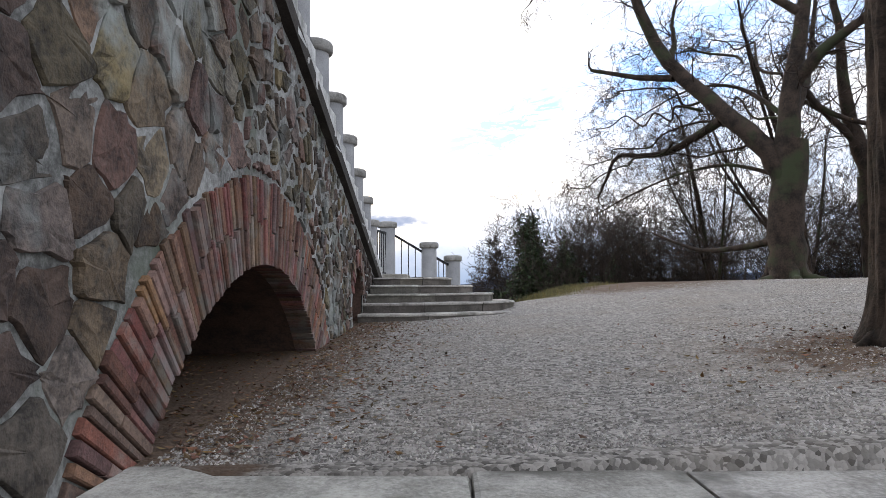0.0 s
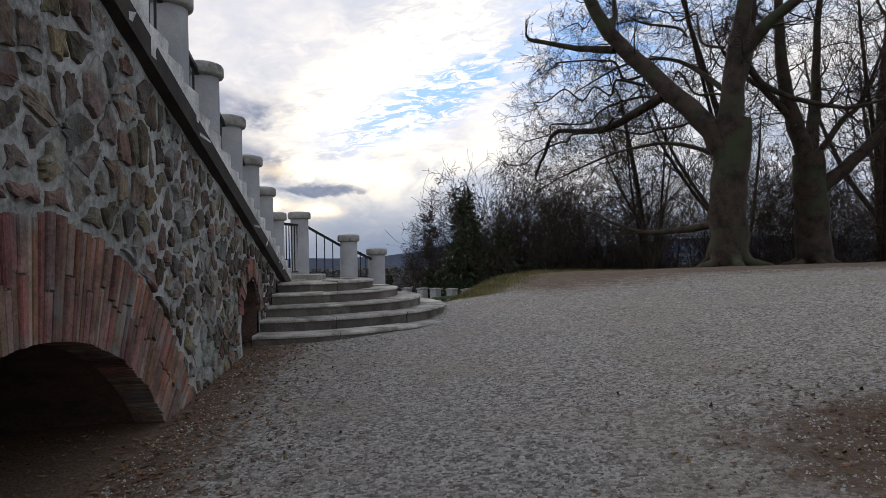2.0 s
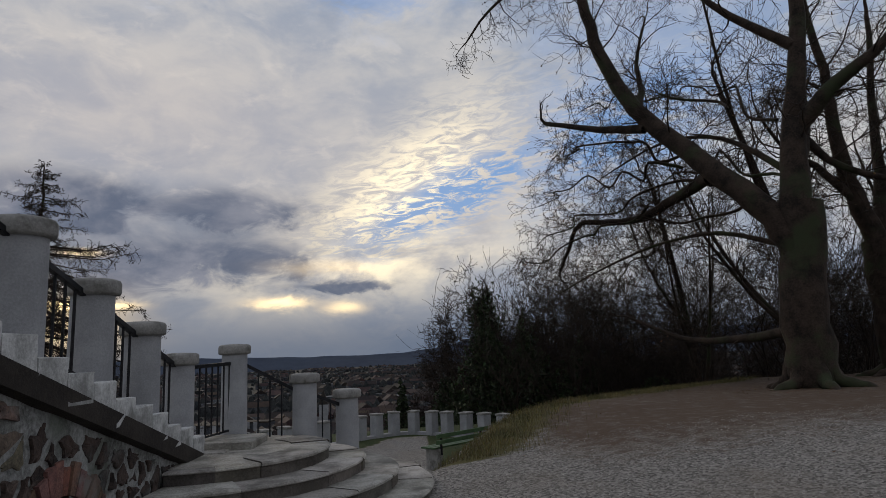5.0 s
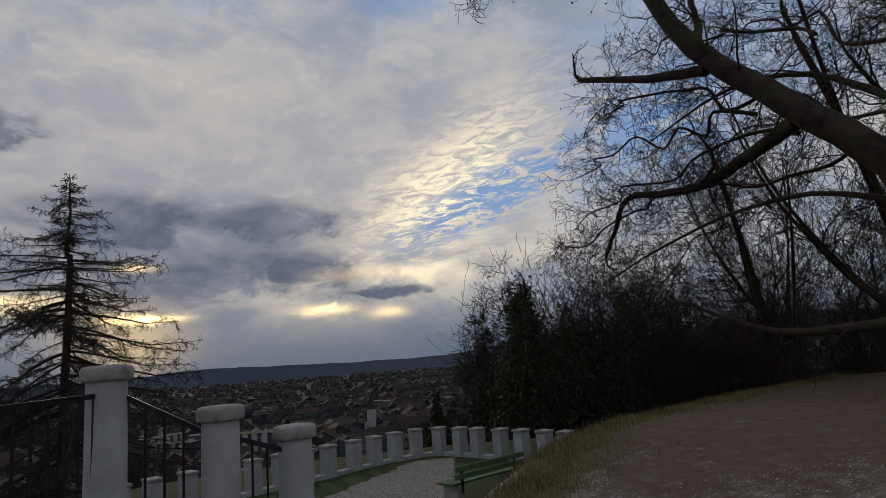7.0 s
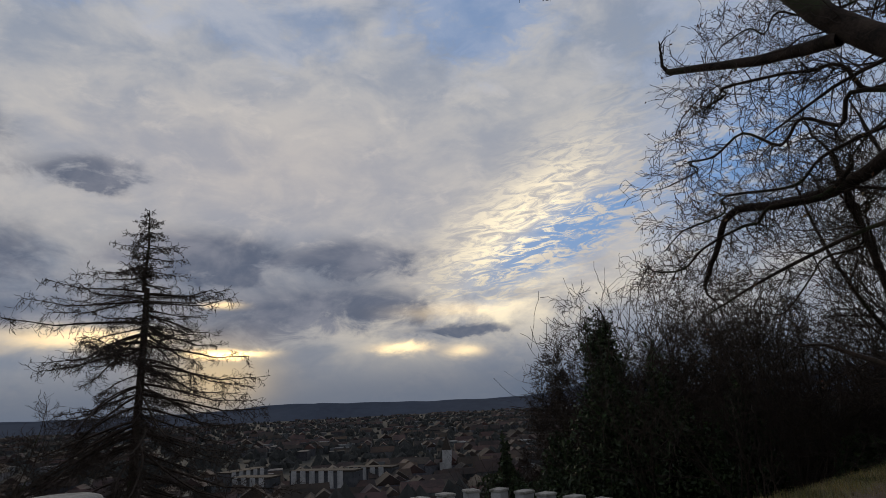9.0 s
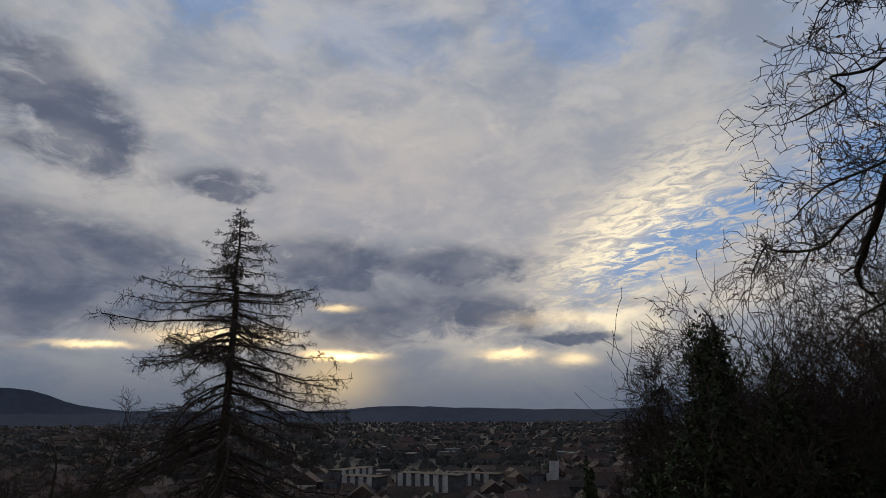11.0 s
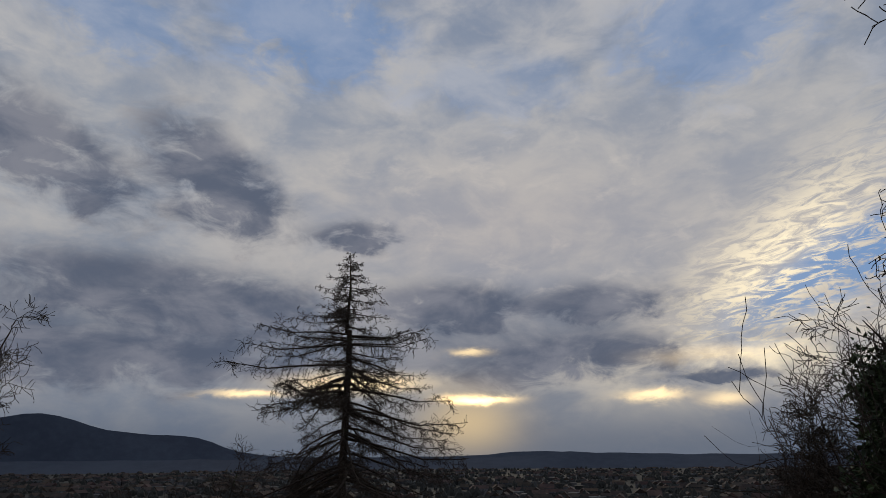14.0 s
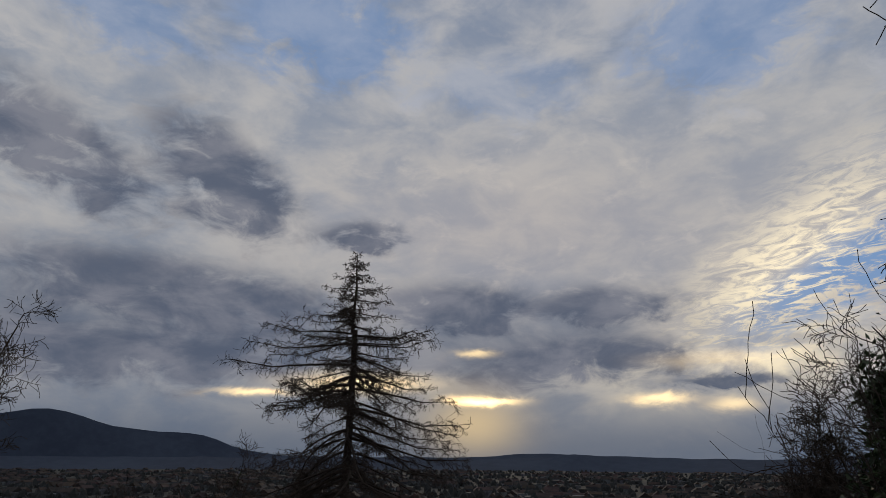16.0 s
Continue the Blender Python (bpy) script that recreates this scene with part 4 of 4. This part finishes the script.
def build_near_trunk():
    rng = random.Random(31)
    x, y = 3.2, 4.36
    z = ground_z(x, y)
    ob = thing("tree_trunk", "thick tree trunk with deeply furrowed bark", "tree", (x, y, z))
    v, f = [], []
    sides, rows = 110, 150
    for j in range(rows + 1):
        h = 7.0 * (j / rows) ** 1.25 - 0.12
        flare = 0.27 + 0.09 * math.exp(-max(h, 0) / 0.16) - 0.009 * h
        for i in range(sides):
            a = 2 * math.pi * i / sides
            lob = 1 + 0.09 * math.exp(-max(h, 0) / 0.4) * math.sin(5 * a + 1)
            w = noise.noise(Vector((math.cos(a) * 5.5, math.sin(a) * 5.5, h * 1.1)))
            w2 = noise.noise(Vector((math.cos(a) * 13, math.sin(a) * 13, h * 2.6 + 9)))
            rr = flare * lob + 0.026 * (1 - abs(w) * 2.6) + 0.014 * (1 - 2 * abs(w2))
            v.append((rr * math.cos(a) + 0.055 * h * 0.35, rr * math.sin(a), h))
    for j in range(rows):
        f += [(j * sides + i, j * sides + (i + 1) % sides, (j + 1) * sides + (i + 1) % sides, (j + 1) * sides + i) for i in range(sides)]
    part("trunk", mesh_from("trunk", v, f, BARK, True), ob)
    roots = [([Vector(p) - Vector((x, y, z)) for p in pts], r, s) for pts, r, s in root_flare(rng, x, y, z, 0.2, 8)]
    part("root_flare", tubes("root_flare", roots, BARK), ob)
    out, tips = [], []
    for i in range(7):
        a = rng.uniform(0, 2 * math.pi)
        sprout(rng, (0.1, 0, 5.6 + 0.2 * i), (math.cos(a), math.sin(a), 1.0), 3.0, 0.09, 2, out, tips, 5)
    part("crown", tubes("crown", out, TWIG), ob)


def build_larch():
    rng = random.Random(12)
    x, y, tip = -30.2, 58.6, 19.8
    z = ground_z(x, y)
    trunk = [limb(rng, [(x, y, z - 0.3), (x - 0.1, y, z + 8), (x + 0.05, y, 4), (x + 0.25, y, 12.0), (x - 0.1, y, 13.0), (x + 0.1, y, 16.5), (x, y, tip)], 0.5, 0.03, 9)]
    out, tips = [], []
    heights = np.array([19.4, 17.3, 14.9, 12.5, 10.4, 6.0, 1.0, -8.0])
    reach = np.array([0.6, 2.2, 3.7, 6.6, 9.0, 10.4, 12.0, 11.0])
    h = tip - 0.25
    while h > z + 2.0:
        R = float(np.interp(-h, -heights, reach))
        count = 4 if h > 16 else rng.choice((3, 4, 5))
        for q in range(count):
            a = rng.uniform(0, 2 * math.pi)
            L = R * rng.choice((0.5, 0.75, 0.9, 1.0, 1.12))
            hh = h + rng.uniform(-0.3, 0.3)
            pts = []
            n = 8
            sag = rng.uniform(0.1, 0.3) + 0.24 * min(1, max(0, (12 - h) / 10))
            for i in range(n + 1):
                t = i / n
                bend = 0.2 * math.sin(3 * t + a * 5)
                dz = L * (0.10 * t - sag * (t ** 1.2) * 1.25 + 0.32 * max(0, t - 0.62))
                pts.append(Vector((x + math.cos(a + bend) * L * t, y + math.sin(a + bend) * L * t, hh + dz)))
            r0 = 0.018 + 0.009 * L
            out.append((pts, [max(0.008, r0 * (1 - 0.85 * i / n)) for i in range(n + 1)], 4))
            m = int(L * 4.6) + 3
            for s in range(m):
                t = 0.12 + 0.88 * (s + rng.random()) / m
                i = min(n - 1, int(t * n))
                p = pts[i].lerp(pts[i + 1], t * n - i)
                along = (pts[i + 1] - pts[i]).normalized()
                side = along.cross(Vector((0, 0, 1))).normalized() * rng.choice((-1, 1))
                d = along * rng.uniform(0.3, 0.9) + side * rng.uniform(0.4, 1.0) + Vector((0, 0, rng.uniform(-0.9, 0.45)))
                sprout(rng, p, d, rng.uniform(0.3, 0.85) * (0.5 + 0.1 * L), 0.022, 1, out, tips, 4, -0.03, 0.25, (30, 70), 0.016)
        h -= 0.40 + 0.013 * (tip - h)
    ob = make_tree("larch_tree", "tall bare larch with drooping whorled branches", "tree", (x, y, z), trunk, out, tips)


def build_bush(x, y, height, width, seed, stems=9, label="bare tangled shrub on the wooded slope", group="shrubs", base=None):
    rng = random.Random(seed)
    z = ground_z(x, y) if base is None else base
    ob = thing("bare_shrub", label, "shrub", (x, y, z), group)
    for i in range(stems):
        out, tips = [], []
        a = rng.uniform(0, 2 * math.pi)
        s = rng.uniform(0.1, 0.7)
        sprout(rng, (math.cos(a) * 0.3, math.sin(a) * 0.3, -0.1), (math.cos(a) * s * width, math.sin(a) * s * width, height), height * rng.uniform(0.7, 1.05), 0.035, 2, out, tips, 6, 0.08, 0.2, (25, 65), 0.009)
        part("stem", tubes("stem", out, TWIG), ob)
    return ob


def build_ivy(x, y, top, seed):
    rng = random.Random(seed)
    ob = build_simple_tree("ivy_tree", "bare tree with its trunk and lower limbs smothered in dark ivy", x, y, (0.5, 0), top - ground_z(x, y), 0.22, seed, 3, 6, forks=0, low=0.35, twig=0.42)
    z = ground_z(x, y)
    c = []
    for _ in range(60):
        h = rng.random() ** 0.8
        w = 1.2 - 0.7 * h
        a = rng.uniform(0, 2 * math.pi)
        u = w * rng.random()
        q = Vector((0.5 * h + math.cos(a) * u, math.sin(a) * u, (top - z) * 0.86 * h))
        k = rng.uniform(0.16, 0.42)
        for _ in range(130):
            c.append(q + Vector((rng.gauss(0, k), rng.gauss(0, k), rng.gauss(0, k * 1.2))))
    part("ivy", cards("ivy", c, 0.11, rng, IVY), ob, "dense dark green ivy leaves")


def build_evergreen(x, y, w, h, seed):
    rng = random.Random(seed)
    z = ground_z(x, y)
    ob = thing("evergreen_bush", "dense dark evergreen bush below the gravel edge", "bush", (x, y, z), "evergreen bushes")
    out, tips = [], []
    for i in range(7):
        a = rng.uniform(0, 6.28)
        sprout(rng, (0, 0, -0.1), (math.cos(a) * w, math.sin(a) * w, h * 1.2), h * 0.85, 0.04, 1, out, tips, 6)
    part("thicket", tubes("thicket", out, TWIG), ob)
    c = []
    for _ in range(int(2600 * w)):
        a, u = rng.uniform(0, 6.28), rng.random() ** 0.5
        e = rng.random()
        k = 0.75 + 0.4 * noise.noise(Vector((math.cos(a) * 2, math.sin(a) * 2, e * 3 + seed)))
        c.append(Vector((math.cos(a) * w * u * k * math.cos(e * 1.45), math.sin(a) * w * u * k * math.cos(e * 1.45), h * (0.05 + e * k))))
    part("foliage", cards("foliage", c, 0.10, rng, IVY), ob, "small dark green leaves")


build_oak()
build_near_trunk()
build_forked_tree()
build_simple_tree("bare_tree", "slender leaning bare tree", 13.0, 22.6, (-1.6, 0.5), 12, 0.22, 42, 3, 6, forks=4, low=0.35)
build_simple_tree("bare_tree", "bare tree at the gravel's far edge", 19.5, 24.0, (0.4, 0), 12, 0.33, 43, 3, 6, forks=4)
build_simple_tree("bare_tree", "bare tree at the gravel's far edge", 10.8, 25.5, (-1.0, 0), 10, 0.18, 44, 3, 6, forks=4)
build_larch()
build_ivy(4.7, 38.0, 6.6, 51)
# twiggy edge of the wood, falling away towards the town
for i, (x, y, h, w) in enumerate([(6.2, 41.0, 11.4, 0.8), (7.6, 42.5, 11.0, 0.8), (4.6, 41.5, 9.2, 0.8), (3.2, 43.0, 6.8, 0.8), (2.3, 45.0, 5.8, 0.7), (1.2, 46.0, 5.2, 0.7), (3.9, 36.0, 6.2, 0.9), (9.4, 41.0, 11.4, 0.8)]):
    build_simple_tree("edge_tree", "bare tree with a dense crown of fine twigs", x, y, (0.2, 0), h, 0.13, 180 + i, 3, 7, forks=7, low=0.3, group="wood edge trees", twig=0.26, thin=0.011, broad=w)
WOOD = [(7.6, 37, 9.5), (8.8, 34, 9), (10.2, 38, 10.5), (11.5, 33, 9), (13, 36, 10), (14.8, 33, 9), (17, 36, 10), (6.9, 33.5, 7.0), (9.6, 30.5, 7.5), (19.5, 34, 10), (22.5, 32, 10), (26, 30, 11), (16.5, 29, 8), (24, 36, 11)]
for i, (x, y, h) in enumerate(WOOD):
    build_simple_tree("young_tree", "thin bare young tree on the wooded slope", x, y, (random.uniform(-0.6, 0.6), 0), h, 0.10, 60 + i, 3, 6, forks=5, low=0.2, group="slope trees", thin=0.009)
for i in range(22):
    x = 5.6 + i * 1.05
    y = 28.5 + 3 * math.sin(i * 2.1) + (3.0 if i < 3 else 0)
    build_bush(x, y, 5.2 + 1.3 * math.sin(i * 1.7), 2.4, 90 + i, 9)
for i, (x, y, w, h) in enumerate([(4.6, 33.0, 2.6, 6.6), (6.3, 32.5, 2.6, 6.4), (8.2, 31.0, 2.2, 4.6), (2.9, 35.0, 2.2, 4.4), (10.4, 28.5, 1.6, 2.6), (0.6, 38.0, 2.2, 4.8)]):
    build_evergreen(x, y, w, h, 130 + i)
# trees further down the slope towards the town
for i, (x, y, h) in enumerate([(-25.0, 24.8, 12.5), (-32, 44.5, 13.0), (-29, 36, 8.5)]):
    build_simple_tree("slope_tree", "bare broad tree standing lower on the slope", x, y, (0.5, 0), h, 0.2, 160 + i, 3, 7, forks=9, low=0.3, group="lower slope trees", thin=0.011, twig=0.26)


# ---------------------------------------------------------------- town, woods and hills
def near_house(x, y, z, w, l, h, t):
    ob = thing("house", "small town house with plain walls and a gabled tiled roof", "house", (x, y, z), "town houses")
    ob.rotation_euler = (0, 0, t)
    part("wall", mesh_from("wall", *box_data(-w, w, -l, l, -2, h), HOUSE), ob)
    v = [(-w - 0.5, -l - 0.5, h), (w + 0.5, -l - 0.5, h), (w + 0.5, l + 0.5, h), (-w - 0.5, l + 0.5, h), (0, -l - 0.5, h + w * 0.75), (0, l + 0.5, h + w * 0.75)]
    part("roof", mesh_from("roof", v, [(0, 1, 4), (1, 2, 5, 4), (2, 3, 5), (3, 0, 4, 5), (3, 2, 1, 0)], ROOF), ob, "dull tiled roof")


def build_town():
    rng = random.Random(77)
    town = thing("far_town", "far town of pale houses with tiled roofs", "town", (0, 0, 0), kind="stuff")
    hv, hf, rv, rf, tv, tf = [], [], [], [], [], []
    for _ in range(5200):
        a = radians(rng.uniform(-75, 32))
        d = 260 + 3100 * rng.random() ** 1.5
        x, y = d * math.sin(a), d * math.cos(a)
        z = ground_z(x, y)
        if noise.noise(Vector((x / 260, y / 260, 5))) < -0.12:
            continue
        w, l, h = rng.uniform(4, 9), rng.uniform(6, 16), rng.uniform(5, 11)
        t = rng.choice((0.3, 0.3 + math.pi / 2)) + 0.4 * noise.noise(Vector((x / 400, y / 400, 1)))
        c, s = math.cos(t), math.sin(t)
        if d < 314:
            near_house(x, y, z, w, l, h, t)
            continue
        n = len(hv)
        base = [(-w, -l), (w, -l), (w, l), (-w, l)]
        for zz in (z - 1, z + h):
            hv += [(x + p * c - q * s, y + p * s + q * c, zz) for p, q in base]
        hf += [(n, n + 1, n + 5, n + 4), (n + 1, n + 2, n + 6, n + 5), (n + 2, n + 3, n + 7, n + 6), (n + 3, n, n + 4, n + 7), (n + 4, n + 5, n + 6, n + 7)]
        if rng.random() < 0.75:
            n = len(rv)
            g = w * 1.08
            pts = [(-g, -l - 0.5, h), (g, -l - 0.5, h), (g, l + 0.5, h), (-g, l + 0.5, h), (0, -l, h + w * 0.75), (0, l, h + w * 0.75)]
            rv += [(x + p * c - q * s, y + p * s + q * c, z + e) for p, q, e in pts]
            rf += [(n, n + 1, n + 4), (n + 1, n + 2, n + 5, n + 4), (n + 2, n + 3, n + 5), (n + 3, n, n + 4, n + 5)]
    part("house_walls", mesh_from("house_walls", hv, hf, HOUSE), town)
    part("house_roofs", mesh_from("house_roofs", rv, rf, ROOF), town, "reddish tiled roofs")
    # tree clumps between the houses and on the slope
    for _ in range(9000):
        a = radians(rng.uniform(-85, 40))
        d = 75 + 3300 * rng.random() ** 2
        x, y = d * math.sin(a), d * math.cos(a)
        z = ground_z(x, y)
        r = rng.uniform(2.0, 5.0) * (1 if d < 600 else 1.7)
        n = len(tv)
        tv.append((x, y, z + r * rng.uniform(1.5, 2.4)))
        m = 6
        for e, k in ((1.2, 0.75), (0.4, 1.0)):
            for i in range(m):
                q = 2 * math.pi * (i + rng.uniform(-0.3, 0.3)) / m
                rr = r * k * rng.uniform(0.7, 1.2)
                tv.append((x + rr * math.cos(q), y + rr * math.sin(q), z + r * e * rng.uniform(0.8, 1.2)))
        tf += [(n, n + 1 + i, n + 1 + (i + 1) % m) for i in range(m)]
        tf += [(n + 1 + i, n + 7 + i, n + 7 + (i + 1) % m, n + 1 + (i + 1) % m) for i in range(m)]
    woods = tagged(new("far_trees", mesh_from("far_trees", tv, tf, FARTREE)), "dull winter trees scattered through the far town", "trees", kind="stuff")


def build_block(x, y, turn, length, height, seed):
    z = ground_z(x, y)
    ob = thing("apartment_block", "long apartment block with white vertical panels and dark bands", "apartment block", (x, y, z), "apartment blocks")
    ob.rotation_euler = (0, 0, radians(turn))
    part("body", mesh_from("body", *box_data(-length / 2, length / 2, -6, 6, -2, height), DARKPANE), ob)
    n = int(length / 7)
    me = mesh_from("panel", *box_data(-2.0, 2.0, -6.5, -6.02, -1, height + 1.0), PANEL)
    for i in range(n):
        part("panel", me, ob, "", pose(-length / 2 + 3.5 + 7 * i, 0, 0))
    part("roof", mesh_from("roof", *box_data(-length / 2, length / 2, -6.3, 6.3, height + 0.02, height + 1.2), COPING), ob)


def build_church(x, y):
    z = ground_z(x, y)
    ob = thing("church", "pale church with a gabled nave and a pointed tower", "church", (x, y, z))
    part("nave", mesh_from("nave", *box_data(-7, 7, -14, 14, -1, 12), PANEL), ob)
    v = [(-7.5, -14.5, 12), (7.5, -14.5, 12), (7.5, 14.5, 12), (-7.5, 14.5, 12), (0, -14.5, 20), (0, 14.5, 20)]
    part("roof", mesh_from("roof", v, [(0, 1, 4), (1, 2, 5, 4), (2, 3, 5), (3, 0, 4, 5)], ROOF), ob)
    part("tower", mesh_from("tower", *box_data(-3.5, 3.5, -21, -14.02, -1, 22), PANEL), ob)
    v = [(-3.8, -21.3, 22), (3.8, -21.3, 22), (3.8, -13.8, 22), (-3.8, -13.8, 22), (0, -17.5, 34)]
    part("spire", mesh_from("spire", v, [(0, 1, 4), (1, 2, 4), (2, 3, 4), (3, 0, 4)], COPING), ob)


def build_hills():
    """Ridges along the horizon, lowest to the fore."""
    def ridge(name, label, dist, a0, a1, shape):
        v, f = [], []
        n = 160
        for i in range(n + 1):
            a = a0 + (a1 - a0) * i / n
            e = max(0.02, shape(a))
            q = radians(a)
            for d, h in ((dist - 300, -62), (dist, math.tan(radians(e)) * dist + 2)):
                v.append((d * math.sin(q), d * math.cos(q), h))
        f = [(2 * i, 2 * i + 2, 2 * i + 3, 2 * i + 1) for i in range(n)]
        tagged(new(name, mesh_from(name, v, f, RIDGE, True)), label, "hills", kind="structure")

    bump = lambda a, c, w, h: h * math.exp(-((a - c) / w) ** 2)
    rough = lambda a, s: 0.18 * noise.noise(Vector((a * 0.35, s, 0))) + 0.06 * noise.noise(Vector((a * 1.3, s, 4)))
    ridge("backdrop_far", "far mountains under cloud, haze blue in their colour", 4500, -120, 60, lambda a: 0.15 + bump(a, -61, 5, 2.6) + bump(a, -52, 5, 1.7) + bump(a, -72, 9, 2.6) + bump(a, -21.5, 3.5, 0.4) + bump(a, 7, 4, 1.2) + bump(a, 30, 12, 1.2) + rough(a, 1))
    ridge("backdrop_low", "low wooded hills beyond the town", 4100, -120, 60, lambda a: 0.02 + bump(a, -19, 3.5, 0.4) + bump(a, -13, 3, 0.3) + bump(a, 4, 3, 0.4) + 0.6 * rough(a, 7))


build_town()
for x, y, turn, length, height in ((-136, 425, -14, 48, 20), (-182, 420, -14, 30, 18), (-120, 480, -14, 40, 16), (-214, 470, 70, 38, 18)):
    build_block(x, y, turn, length, height, 0)
build_church(-72, 560)
build_hills()


# ---------------------------------------------------------------- small ground cover
def build_litter():
    rng = random.Random(3)
    c = []
    while len(c) < 5200:
        kind = rng.random()
        if kind < 0.45:
            x, y = -1.1 + abs(rng.gauss(0, 0.55)), rng.uniform(2.6, 9.3)
            if y > 8.9 and x > -0.9:
                continue
        elif kind < 0.6:
            x, y = -1.1 - rng.random() * 1.2, rng.uniform(3.0, 5.9)
        elif kind < 0.78:
            a, r = rng.uniform(0, 6.28), abs(rng.gauss(0, 0.9)) + 0.3
            x, y = 3.0 + r * math.cos(a), 4.3 + r * math.sin(a)
        elif kind < 0.9:
            a, r = rng.uniform(0, 6.28), abs(rng.gauss(0, 1.4)) + 0.5
            x, y = 9.2 + r * math.cos(a), 17.1 + r * math.sin(a)
        else:
            x, y = rng.uniform(-1, 12), rng.uniform(2.7, 22)
            if rng.random() < 0.6:
                continue
        if y < 2.7 or math.hypot(x + 1.05, y - 11.6) < 2.75:
            continue
        c.append((x, y, ground_z(x, y) + 0.025 * noise.noise(Vector((x * 0.9, y * 0.9, 3))) + 0.012))
    tagged(new("fallen_leaves", cards("fallen_leaves", c, 0.019, rng, LEAF, 0.85)), "scattered brown fallen leaves on the gravel", "leaves", kind="stuff")
    v, f = [], []
    for _ in range(60000):
        y = 2.65 + 10.5 * rng.random() ** 1.5
        x = rng.uniform(-1.05, 1.5 + y * 0.75)
        if math.hypot(x + 1.05, y - 11.6) < 2.45 or (y > 11 and x < np.interp(y, RIM_Y, RIM_X) + 0.3):
            continue
        z = ground_z(x, y) + 0.025 * noise.noise(Vector((x * 0.9, y * 0.9, 3))) + 0.004 * noise.noise(Vector((x * 4, y * 4, 7)))
        s = rng.uniform(0.004, 0.012)
        a = rng.uniform(0, 6.28)
        n = len(v)
        for q in range(4):
            v.append((x + s * math.cos(a + q * 1.57) * rng.uniform(0.7, 1.3), y + s * math.sin(a + q * 1.57) * rng.uniform(0.7, 1.3), z - 0.002))
        v.append((x + rng.uniform(-0.3, 0.3) * s, y + rng.uniform(-0.3, 0.3) * s, z + s * rng.uniform(0.5, 0.9)))
        f += [(n + q, n + (q + 1) % 4, n + 4) for q in range(4)]
    tagged(new("loose_gravel", mesh_from("loose_gravel", v, f, PEBBLE)), "loose pale gravel stones over the ground", "gravel", kind="stuff")
    v, f = [], []
    for _ in range(16000):
        y = rng.uniform(12.6, 26.0)
        x = np.interp(y, RIM_Y, RIM_X) + 0.05 + rng.gauss(0, 0.4)
        if math.hypot(x + 1.05, y - 11.6) < 2.75 or math.hypot(x - 2.2, y - 15) < 0.0:
            continue
        z = ground_z(x, y)
        h, a, l = rng.uniform(0.04, 0.13), rng.uniform(0, 6.28), rng.uniform(-0.05, 0.05)
        n = len(v)
        v += [(x - 0.004 * math.cos(a), y - 0.004 * math.sin(a), z - 0.01), (x + 0.004 * math.cos(a), y + 0.004 * math.sin(a), z - 0.01), (x + l, y + rng.uniform(-0.05, 0.05), z + h)]
        f.append((n, n + 1, n + 2))
    tagged(new("grass_bank", mesh_from("grass_bank", v, f, GRASS)), "dry yellowish winter grass along the bank", "grass", kind="stuff")


build_litter()
build_stones(stair_wall)
build_bricks(stair_wall)
